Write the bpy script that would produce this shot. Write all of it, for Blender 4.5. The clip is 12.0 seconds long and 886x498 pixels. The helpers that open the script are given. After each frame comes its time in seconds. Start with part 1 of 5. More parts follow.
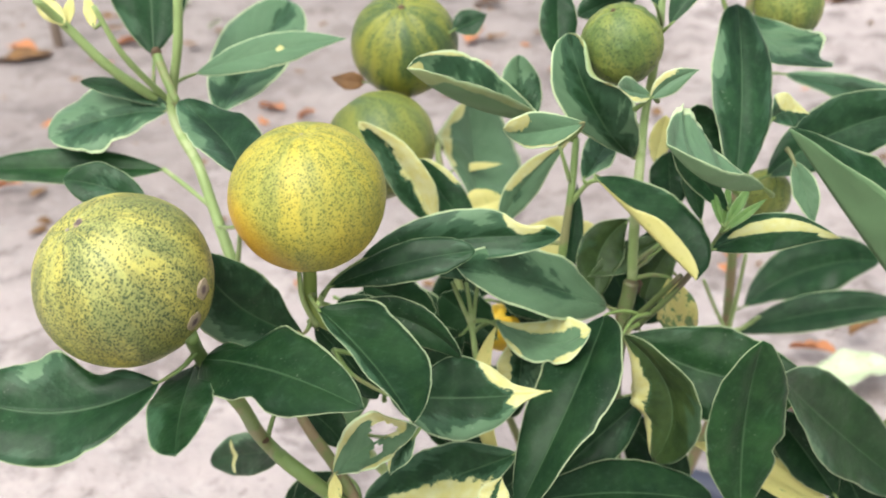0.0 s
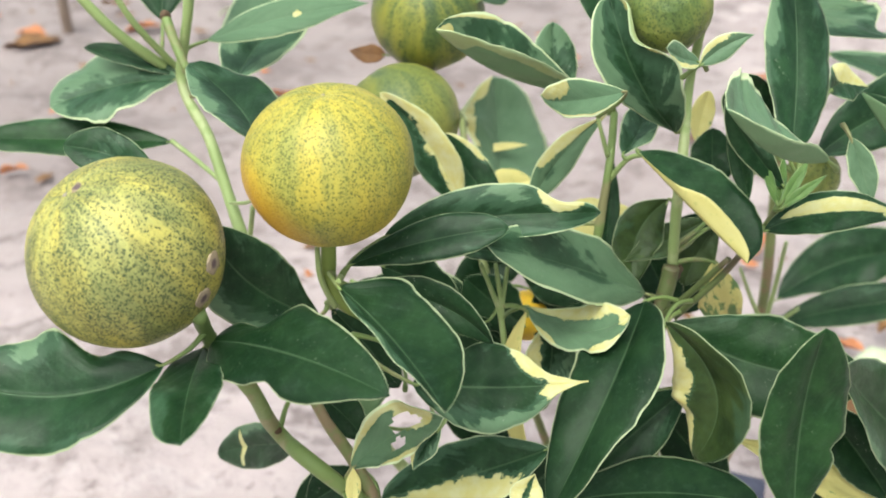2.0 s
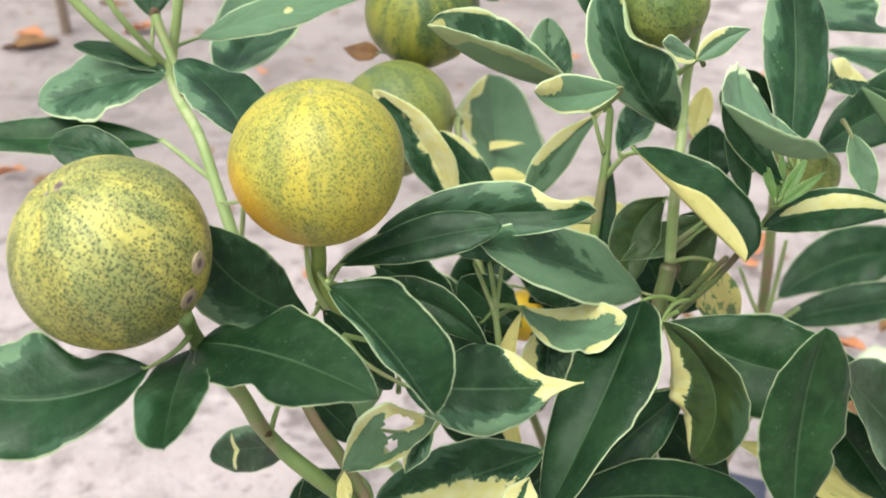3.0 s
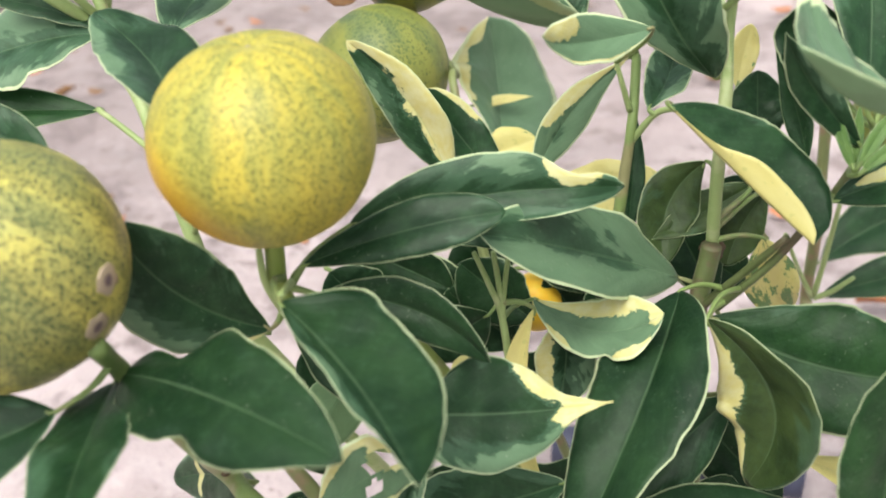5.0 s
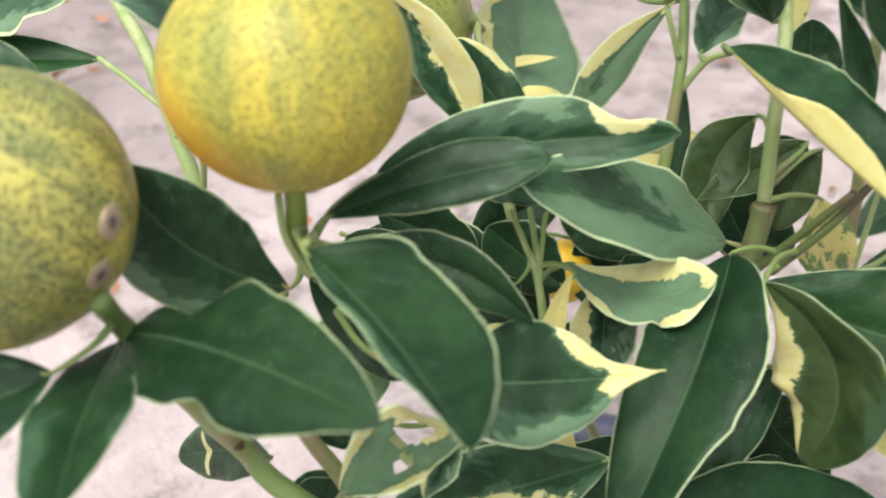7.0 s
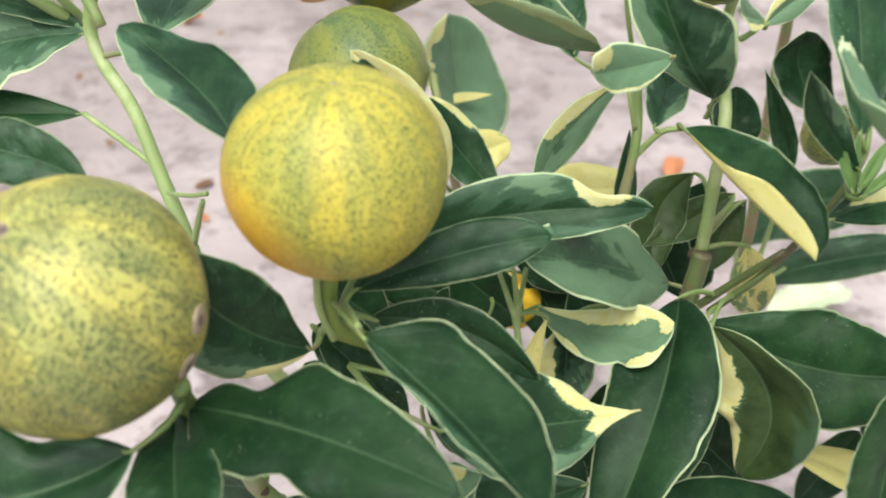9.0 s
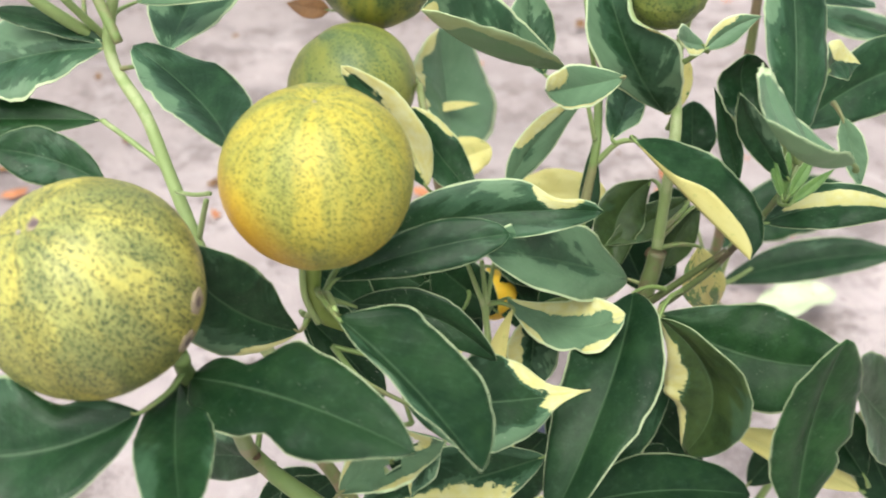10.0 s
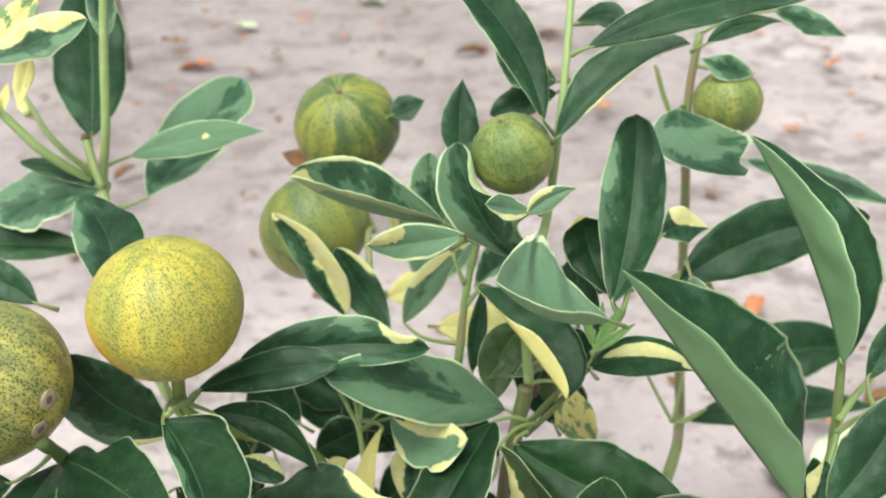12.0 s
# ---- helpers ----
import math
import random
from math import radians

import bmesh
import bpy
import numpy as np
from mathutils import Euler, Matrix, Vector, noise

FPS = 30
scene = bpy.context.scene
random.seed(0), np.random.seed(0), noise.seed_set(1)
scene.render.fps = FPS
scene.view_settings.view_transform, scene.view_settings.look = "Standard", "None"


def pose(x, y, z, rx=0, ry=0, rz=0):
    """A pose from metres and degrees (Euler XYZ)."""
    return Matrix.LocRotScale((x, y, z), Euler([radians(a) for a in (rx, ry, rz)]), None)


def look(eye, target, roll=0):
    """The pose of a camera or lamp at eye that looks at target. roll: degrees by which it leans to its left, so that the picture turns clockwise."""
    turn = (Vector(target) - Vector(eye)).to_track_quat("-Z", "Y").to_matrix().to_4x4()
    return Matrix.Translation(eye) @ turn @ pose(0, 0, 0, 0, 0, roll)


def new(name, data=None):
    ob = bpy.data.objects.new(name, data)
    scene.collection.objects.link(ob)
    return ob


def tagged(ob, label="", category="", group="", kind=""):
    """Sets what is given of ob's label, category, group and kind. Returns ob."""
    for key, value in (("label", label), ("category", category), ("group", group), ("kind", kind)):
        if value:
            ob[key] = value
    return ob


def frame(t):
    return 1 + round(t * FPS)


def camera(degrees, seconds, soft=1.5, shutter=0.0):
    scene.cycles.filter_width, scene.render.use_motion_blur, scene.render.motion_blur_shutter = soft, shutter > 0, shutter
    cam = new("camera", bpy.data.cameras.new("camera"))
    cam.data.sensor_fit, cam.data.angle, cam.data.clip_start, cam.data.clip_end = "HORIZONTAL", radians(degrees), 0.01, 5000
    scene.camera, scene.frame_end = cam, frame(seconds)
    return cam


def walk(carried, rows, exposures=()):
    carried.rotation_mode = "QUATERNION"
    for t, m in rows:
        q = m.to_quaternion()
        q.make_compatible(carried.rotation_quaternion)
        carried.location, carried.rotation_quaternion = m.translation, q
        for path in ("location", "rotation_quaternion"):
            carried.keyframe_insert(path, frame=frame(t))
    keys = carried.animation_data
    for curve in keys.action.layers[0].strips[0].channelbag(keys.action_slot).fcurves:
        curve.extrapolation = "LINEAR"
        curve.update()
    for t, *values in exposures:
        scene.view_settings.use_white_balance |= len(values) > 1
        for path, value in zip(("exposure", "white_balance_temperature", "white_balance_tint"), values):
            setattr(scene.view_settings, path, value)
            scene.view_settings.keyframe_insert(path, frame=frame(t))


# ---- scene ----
cam = camera(50.0, 12.0, soft=1.9, shutter=0.5)
PATH = [
    (0, (0.03350, -0.01823, 0.44714), (-0.1388, 1.6277, -0.4862), -2.08),
    (0.5, (0.02888, -0.01646, 0.44239), (-0.1474, 1.6271, -0.4945), -1.77),
    (1, (0.02935, -0.01340, 0.44050), (-0.1510, 1.6313, -0.4935), -1.69),
    (1.5, (0.03018, -0.00458, 0.43483), (-0.1532, 1.6388, -0.5010), -1.64),
    (2, (0.02534, -0.00211, 0.43129), (-0.1616, 1.6395, -0.5068), -1.63),
    (2.5, (0.02753, 0.00015, 0.43057), (-0.1629, 1.6419, -0.5066), -1.79),
    (3, (0.02742, 0.00209, 0.42846), (-0.1629, 1.6442, -0.5081), -1.88),
    (5, (0.02684, 0.05354, 0.41026), (-0.1864, 1.6388, -0.6152), -4.11),
    (5.5, (0.02707, 0.05298, 0.41109), (-0.1793, 1.6332, -0.6235), -4.22),
    (6, (0.02616, 0.05384, 0.40836), (-0.1720, 1.6368, -0.6236), -3.91),
    (6.5, (0.02420, 0.06121, 0.40253), (-0.1739, 1.6408, -0.6345), -3.86),
    (7, (0.01683, 0.06453, 0.39382), (-0.1906, 1.6404, -0.6472), -3.64),
    (7.5, (0.00721, 0.06802, 0.39107), (-0.1855, 1.6509, -0.6420), -2.60),
    (9.5, (-0.01700, 0.04436, 0.43756), (0.1042, 1.5833, -0.6702), 1.91),
    (10, (-0.00546, 0.03049, 0.44203), (0.0463, 1.5796, -0.6569), 1.57),
    (10.5, (0.03189, 0.01644, 0.44331), (-0.0574, 1.5917, -0.6153), 0.51),
    (11, (0.06727, 0.01039, 0.44895), (-0.1419, 1.6096, -0.5555), -0.74),
    (11.5, (0.09252, 0.00610, 0.46341), (-0.2014, 1.6331, -0.4728), -1.85),
    (12, (0.09831, 0.00336, 0.47258), (-0.2486, 1.6364, -0.4345), -2.68),
]
cam.data.dof.use_dof, cam.data.dof.focus_distance, cam.data.dof.aperture_fstop = True, 0.255, 17.0
walk(cam, [(t, look(eye, target, roll)) for t, eye, target, roll in PATH], exposures=[(0, 0.72, 6550, -4), (3.2, 0.74, 6550, -4), (5, 0.80, 6650, 2), (7.5, 0.82, 6650, 2), (9.5, 0.69, 6550, -3), (10.5, 0.80, 6550, -2), (11, 0.80, 6500, -4), (12, 0.74, 6500, -6)])

# ---- world and light: a bright, hazy, nearly overcast sky ----
world = bpy.data.worlds.new("sky")
scene.world = world
world.use_nodes = True
wn, wl = world.node_tree.nodes, world.node_tree.links
sky = wn.new("ShaderNodeTexSky")
sky.sky_type, sky.sun_disc = "NISHITA", False
sky.sun_elevation, sky.sun_rotation = radians(66), radians(198)
sky.air_density, sky.dust_density, sky.ozone_density = 1.0, 6.0, 1.0
haze = wn.new("ShaderNodeHueSaturation")
haze.inputs["Saturation"].default_value = 0.35
wl.new(sky.outputs[0], haze.inputs["Color"])
wl.new(haze.outputs[0], wn["Background"].inputs["Color"])
wn["Background"].inputs["Strength"].default_value = 0.168
sun = new("sun", bpy.data.lights.new("sun", "SUN"))
sun.data.energy, sun.data.angle, sun.data.color = 0.9, radians(45), (1.0, 0.97, 0.93)
sun.matrix_world = look((-0.5, -1.5, 3.6), (0, 0, 0))


# ---- materials ----
class Nodes:
    """A material's node tree, with short calls."""

    def __init__(self, name, roughness=0.5, specular=0.5):
        self.mat = bpy.data.materials.new(name)
        self.mat.use_nodes = True
        self.tree = self.mat.node_tree
        self.bsdf = self.tree.nodes["Principled BSDF"]
        self.bsdf.inputs["Roughness"].default_value = roughness
        self.bsdf.inputs["Specular IOR Level"].default_value = specular

    def put(self, socket, value):
        if isinstance(value, bpy.types.NodeSocket):
            self.tree.links.new(value, socket)
        elif isinstance(value, tuple) and len(value) == 3 and socket.type == "RGBA":
            socket.default_value = (*value, 1)
        else:
            socket.default_value = value

    def node(self, kind, **given):
        n = self.tree.nodes.new("ShaderNode" + kind)
        for key, value in given.items():
            setattr(n, key, value)
        return n

    def math(self, op, a, b=0.0, clamp=False):
        n = self.node("Math", operation=op, use_clamp=clamp)
        self.put(n.inputs[0], a), self.put(n.inputs[1], b)
        return n.outputs[0]

    def step(self, value, low, high):
        n = self.node("MapRange", interpolation_type="SMOOTHSTEP")
        self.put(n.inputs["Value"], value)
        self.put(n.inputs["From Min"], low), self.put(n.inputs["From Max"], high)
        return n.outputs[0]

    def mix(self, factor, a, b):
        n = self.node("Mix", data_type="RGBA")
        self.put(n.inputs[0], factor), self.put(n.inputs[6], a), self.put(n.inputs[7], b)
        return n.outputs[2]

    def noise(self, vector, scale, detail=3.0, rough=0.55):
        n = self.node("TexNoise")
        self.put(n.inputs["Vector"], vector), self.put(n.inputs["Scale"], scale)
        self.put(n.inputs["Detail"], detail), self.put(n.inputs["Roughness"], rough)
        return n.outputs["Fac"]

    def cells(self, vector, scale, feature="F1"):
        n = self.node("TexVoronoi", feature=feature)
        self.put(n.inputs["Vector"], vector), self.put(n.inputs["Scale"], scale)
        return n.outputs["Distance"]

    def vec(self, x, y, z):
        n = self.node("CombineXYZ")
        self.put(n.inputs[0], x), self.put(n.inputs[1], y), self.put(n.inputs[2], z)
        return n.outputs[0]

    def split(self, vector):
        n = self.node("SeparateXYZ")
        self.put(n.inputs[0], vector)
        return n.outputs

    def bump(self, height, strength, distance):
        n = self.node("Bump")
        self.put(n.inputs["Height"], height)
        n.inputs["Strength"].default_value, n.inputs["Distance"].default_value = strength, distance
        self.put(self.bsdf.inputs["Normal"], n.outputs[0])

    def coords(self, name="Object"):
        return self.node("TexCoord").outputs[name]

    def any(self):
        return self.node("ObjectInfo").outputs["Random"]


DEEP, LEAFGREEN, GREY = (0.0072, 0.0260, 0.0096), (0.0198, 0.0555, 0.0208), (0.060, 0.118, 0.070)
CREAM, YELLOW, MARGIN = (0.52, 0.50, 0.27), (0.49, 0.44, 0.17), (0.56, 0.63, 0.39)


def leaf_material(name, grey, under=False, dark=DEEP, bright=LEAFGREEN, shine=0.19):
    """Citrus leaf: dark green with grey-green marbling that thickens towards the margin, a pale midrib and a thin cream margin.
    Cream areas come from the mesh's own "cream" values."""
    k = Nodes(name, 0.36, shine)
    u, v, _ = k.split(k.coords("UV"))
    shift = k.math("MULTIPLY", k.any(), 61.0)
    place = k.vec(k.math("ADD", u, shift), k.math("MULTIPLY", v, 0.42), shift)
    signed = k.math("SUBTRACT", k.math("MULTIPLY", v, 2.0), 1.0)
    across = k.math("ABSOLUTE", signed)
    large, fine = k.noise(place, 2.6, 2.0, 0.5), k.noise(place, 12.0, 4.0, 0.6)
    drift = large
    ragged = k.math("SUBTRACT", k.noise(place, 9.0, 5.0, 0.7), 0.5)
    p = k.coords()
    blotch = k.noise(p, 70.0, 4.0, 0.6)
    col = k.mix(k.step(k.math("ADD", k.math("MULTIPLY", fine, 0.4), k.math("MULTIPLY", blotch, 0.6)), 0.35, 0.68), dark, bright)
    spot = k.node("Attribute", attribute_name="marble").outputs["Fac"]
    large = k.math("ADD", large, k.math("MULTIPLY", k.math("MAXIMUM", spot, 0.0), 0.5))
    slant = k.math("SUBTRACT", u, k.math("MULTIPLY", across, 0.34))
    flame = k.noise(k.vec(k.math("ADD", k.math("MULTIPLY", slant, 7.5), shift), k.math("MULTIPLY", signed, 1.2), shift), 1.0, 4.0, 0.62)
    wash = k.math("ADD", k.math("ADD", k.math("MULTIPLY", large, 0.65), k.math("MULTIPLY", across, 0.22)), k.math("ADD", k.math("MULTIPLY", ragged, 0.16), k.math("MULTIPLY", flame, 0.42)))
    marble = k.step(wash, 0.745 - grey, 0.825 - grey)
    col = k.mix(k.math("MULTIPLY", marble, k.math("ADD", 0.16, k.math("MULTIPLY", fine, 0.60))), col, GREY)
    second = k.step(k.math("ADD", wash, k.math("MULTIPLY", k.math("SUBTRACT", blotch, 0.5), 0.3)), 0.885 - grey, 0.935 - grey)
    col = k.mix(k.math("MULTIPLY", second, k.math("ADD", 0.25, k.math("MULTIPLY", flame, 0.55))), col, (0.16, 0.25, 0.148))
    fleck = k.step(k.noise(p, 420.0, 4.0, 0.7), 0.50, 0.72)
    col = k.mix(k.math("MULTIPLY", fleck, 0.16), col, GREY)
    veins = k.math("ADD", k.math("SUBTRACT", u, k.math("MULTIPLY", across, 0.35)), k.math("MULTIPLY", ragged, 0.03))
    side = k.math("ABSOLUTE", k.math("SUBTRACT", k.math("FRACT", k.math("MULTIPLY", veins, 9.0)), 0.5))
    col = k.mix(k.math("MULTIPLY", k.step(side, 0.40, 0.5), 0.035), col, GREY)
    wild = k.math("ADD", k.math("MULTIPLY", k.math("SUBTRACT", k.noise(place, 9.0, 6.0, 0.74), 0.5), 1.25), k.math("MULTIPLY", k.math("SUBTRACT", drift, 0.5), 0.4))
    own = k.node("Attribute", attribute_name="cream").outputs["Fac"]
    pale = k.step(k.math("ADD", own, k.math("MULTIPLY", wild, 0.9)), 0.0, 0.035)
    fringe = k.step(k.math("ADD", own, k.math("MULTIPLY", wild, 1.2)), -0.14, -0.10)
    col = k.mix(k.math("MULTIPLY", fringe, 0.5), col, GREY)
    col = k.mix(pale, col, k.mix(k.step(fine, 0.3, 0.7), CREAM, YELLOW))
    rim = k.math("ADD", across, k.math("ADD", k.math("MULTIPLY", ragged, 0.05), k.math("MULTIPLY", k.math("SUBTRACT", k.noise(place, 3.5), 0.5), 0.10)))
    col = k.mix(k.math("MULTIPLY", k.step(rim, 0.955 - 0.12 * max(grey, 0), 0.985 - 0.10 * max(grey, 0)), k.math("ADD", 0.38 + 1.2 * max(grey, 0) * (1 - grey), k.math("MULTIPLY", k.any(), 0.35), True)), col, MARGIN)
    rib = k.step(k.math("MULTIPLY", across, k.math("ADD", k.math("MULTIPLY", u, 0.9), 0.5)), 0.035, 0.012)
    col = k.mix(k.math("MULTIPLY", rib, 0.22), col, (0.14, 0.22, 0.12))
    dust = k.math("MULTIPLY", k.step(k.noise(p, 1100.0, 2.0), 0.66, 0.72), k.step(k.noise(p, 55.0), 0.52, 0.7))
    col = k.mix(k.math("MULTIPLY", dust, 0.3), col, (0.35, 0.36, 0.30))
    if under:
        col = k.mix(0.62, col, (0.18, 0.285, 0.145))
    k.put(k.bsdf.inputs["Base Color"], col)
    gloss = k.math("ADD", k.math("MULTIPLY", k.noise(p, 240.0, 4.0, 0.65), 0.30), 0.50 if under else 0.26)
    k.put(k.bsdf.inputs["Roughness"], gloss)
    relief = k.math("ADD", k.math("MULTIPLY", k.noise(p, 170.0, 3.0), 0.40), k.math("ADD", k.math("MULTIPLY", k.step(side, 0.25, 0.5), -0.05), k.math("MULTIPLY", k.noise(p, 1300.0, 3.0, 0.6), 0.16)))
    k.bump(k.math("SUBTRACT", relief, k.math("MULTIPLY", rib, 0.35)), 0.5, 0.0010)
    return k.mat


def yellow_leaf_material(name, green, under=False):
    k = Nodes(name, 0.45, 0.45)
    u, v, _ = k.split(k.coords("UV"))
    shift = k.math("MULTIPLY", k.any(), 37.0)
    place = k.vec(k.math("ADD", u, shift), v, shift)
    col = k.mix(k.noise(place, 5.0), (0.50, 0.43, 0.13), (0.56, 0.51, 0.22))
    col = k.mix(k.step(k.noise(place, 3.2, 4.0, 0.65), 0.66 - green, 0.70 - green), col, (0.12, 0.20, 0.07))
    col = k.mix(k.math("MULTIPLY", k.step(k.noise(k.coords(), 420.0), 0.62, 0.68), 0.35), col, (0.30, 0.33, 0.10))
    if under:
        col = k.mix(0.25, col, (0.55, 0.52, 0.24))
    k.put(k.bsdf.inputs["Base Color"], col)
    k.bump(k.noise(k.coords(), 300.0), 0.25, 0.0006)
    return k.mat


def dry_leaf_material(name, a, b):
    k = Nodes(name, 0.75, 0.25)
    p = k.coords()
    col = k.mix(k.step(k.noise(p, 70.0, 4.0), 0.3, 0.7), a, b)
    col = k.mix(k.math("MULTIPLY", k.step(k.noise(p, 240.0), 0.58, 0.7), 0.5), col, (0.09, 0.045, 0.02))
    k.put(k.bsdf.inputs["Base Color"], col)
    k.bump(k.noise(p, 200.0), 0.6, 0.002)
    return k.mat


def peel_material(name, ripe, half, green, stripes, bias, gain=2.4, orange=0.0, dotted=0.8, smeared=0.5, glands=950.0, lumps=0.0, banded=0.9):
    """Citrus peel: bands that run from pole to pole, stippled with dark oil glands that crowd together in the green parts.
    bias, gain: how thickly and how unevenly they lie; banded: how far they follow the bands."""
    k = Nodes(name, 0.34, 0.32)
    p = k.coords()
    x, y, z = k.split(p)
    turn = k.math("ARCTAN2", y, x)
    cloud = k.noise(k.vec(x, y, k.math("MULTIPLY", z, 0.6)), 150.0, 5.0, 0.7)
    coarse = k.noise(k.vec(x, y, k.math("MULTIPLY", z, 0.7)), 62.0, 3.0, 0.55)
    wander = k.math("ADD", turn, k.math("MULTIPLY", k.math("SUBTRACT", cloud, 0.5), 0.55))
    seed = k.math("MULTIPLY", k.any(), 43.0)

    def around(times, slow):
        return k.vec(k.math("ADD", k.math("MULTIPLY", k.math("COSINE", wander), times), seed), k.math("MULTIPLY", k.math("SINE", wander), times), k.math("MULTIPLY", z, slow))

    raw = k.noise(around(stripes, 10.0), 1.0, 2.0, 0.55)
    band = k.step(k.math("ADD", raw, k.math("MULTIPLY", k.math("SUBTRACT", cloud, 0.5), 0.35)), 0.36, 0.64)
    streak = k.noise(around(8.0, 60.0), 1.0, 4.0, 0.65)
    grain = k.noise(k.vec(x, y, k.math("MULTIPLY", z, 0.55)), 800.0, 4.0, 0.8)
    col = k.mix(k.math("MULTIPLY", band, k.math("ADD", 0.45, k.math("MULTIPLY", coarse, 0.8), True)), ripe, half)
    col = k.mix(k.math("MULTIPLY", k.step(grain, 0.40, 0.70), 0.22), col, tuple(1.25 * c for c in ripe))
    uneven = k.math("ADD", k.math("MULTIPLY", k.math("SUBTRACT", streak, 0.5), 0.8), k.math("ADD", k.math("MULTIPLY", k.math("SUBTRACT", cloud, 0.5), 0.55), k.math("MULTIPLY", k.math("SUBTRACT", coarse, 0.5), 0.8)))
    uneven = k.math("ADD", uneven, k.math("MULTIPLY", k.math("SUBTRACT", raw, 0.5), banded))
    thick = k.math("ADD", k.math("MULTIPLY", uneven, gain), bias)
    smear = k.step(k.math("ADD", thick, k.math("MULTIPLY", k.math("SUBTRACT", grain, 0.5), 0.9)), 0.45, 1.05)
    col = k.mix(k.math("MULTIPLY", smear, smeared), col, green)
    dots = 0.0
    jitter = k.math("MULTIPLY", k.math("SUBTRACT", grain, 0.5), 0.0012)
    shaky = k.vec(k.math("ADD", x, jitter), k.math("SUBTRACT", y, jitter), k.math("MULTIPLY", z, 0.75))
    for scale, size in ((glands, 0.44), (1.5 * glands, 0.44)):
        cell = k.node("TexVoronoi")
        k.put(cell.inputs["Vector"], shaky), k.put(cell.inputs["Scale"], scale)
        pick = k.split(cell.outputs["Color"])[0]
        spot = k.math("MULTIPLY", k.step(cell.outputs["Distance"], size, size - 0.16), k.step(k.math("SUBTRACT", thick, pick), -0.10, 0.12))
        dots = k.math("MAXIMUM", dots, spot)
    col = k.mix(k.math("MULTIPLY", dots, dotted), col, tuple(0.72 * c for c in green))
    if orange:
        blush = k.step(k.math("MULTIPLY", k.math("ADD", k.math("MULTIPLY", x, -0.8), k.math("ADD", k.math("MULTIPLY", y, -0.12), k.math("MULTIPLY", z, -0.5))), 60.0), 0.62, 1.25)
        col = k.mix(k.math("MULTIPLY", blush, orange), col, (0.72, 0.36, 0.03))
    scar = k.step(k.noise(p, 90.0, 5.0, 0.75), 0.70, 0.76)
    col = k.mix(k.math("MULTIPLY", scar, 0.55), col, (0.22, 0.18, 0.13))
    k.put(k.bsdf.inputs["Base Color"], col)
    k.put(k.bsdf.inputs["Roughness"], k.math("ADD", 0.30, k.math("MULTIPLY", cloud, 0.20)))
    pits = k.math("ADD", k.math("MULTIPLY", k.step(k.cells(p, 1250.0), 0.0, 0.45), 0.30), k.math("MULTIPLY", grain, 0.45))
    k.bump(k.math("ADD", pits, k.math("MULTIPLY", k.noise(p, 330.0, 3.0, 0.6), lumps)), 0.55, 0.0005)
    return k.mat


def bark_material(name, young, old, mixing):
    k = Nodes(name, 0.5, 0.4)
    p = k.coords()
    col = k.mix(k.noise(p, 140.0, 4.0), young, tuple(0.75 * c for c in young))
    col = k.mix(k.step(k.noise(p, 55.0, 4.0, 0.65), 0.70 - mixing, 0.80 - mixing), col, old)
    k.put(k.bsdf.inputs["Base Color"], col)
    k.bump(k.noise(p, 600.0, 3.0), 0.5, 0.0005)
    return k.mat


def sand_material():
    k = Nodes("pale_pinkish_sand", 0.9, 0.2)
    p = k.coords()
    col = k.mix(k.step(k.noise(p, 3.0, 5.0, 0.6), 0.36, 0.66), (0.50, 0.413, 0.426), (0.33, 0.266, 0.278))
    col = k.mix(k.math("MULTIPLY", k.step(k.noise(p, 11.0, 6.0, 0.68), 0.48, 0.61), 0.78), col, (0.17, 0.132, 0.137))
    col = k.mix(k.math("MULTIPLY", k.step(k.noise(p, 26.0, 4.0, 0.6), 0.58, 0.66), 0.65), col, (0.13, 0.098, 0.10))
    col = k.mix(k.math("MULTIPLY", k.step(k.noise(p, 70.0, 3.0, 0.6), 0.62, 0.72), 0.6), col, (0.11, 0.075, 0.07))
    col = k.mix(k.math("MULTIPLY", k.step(k.noise(p, 33.0, 4.0, 0.6), 0.54, 0.66), 0.45), col, (0.53, 0.452, 0.472))
    col = k.mix(k.math("MULTIPLY", k.step(k.noise(p, 420.0, 3.0), 0.35, 0.75), 0.25), col, (0.45, 0.378, 0.388))
    # darker stretches every few metres
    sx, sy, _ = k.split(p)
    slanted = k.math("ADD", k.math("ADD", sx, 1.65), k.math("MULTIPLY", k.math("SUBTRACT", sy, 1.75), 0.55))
    patchy = k.math("ADD", k.math("SINE", k.math("MULTIPLY", slanted, 1.75)), k.math("SINE", k.math("MULTIPLY", k.math("SUBTRACT", sy, 0.50), 1.25)))
    patchy = k.math("ADD", patchy, k.math("MULTIPLY", k.math("SUBTRACT", k.noise(p, 1.1, 6.0, 0.65), 0.5), 4.0))
    col = k.mix(k.math("MULTIPLY", k.step(patchy, 0.45, 1.75), 0.55), col, (0.195, 0.156, 0.158))
    k.put(k.bsdf.inputs["Base Color"], col)
    k.bump(k.math("ADD", k.noise(p, 40.0, 6.0, 0.65), k.math("MULTIPLY", k.noise(p, 500.0), 0.15)), 0.5, 0.02)
    return k.mat


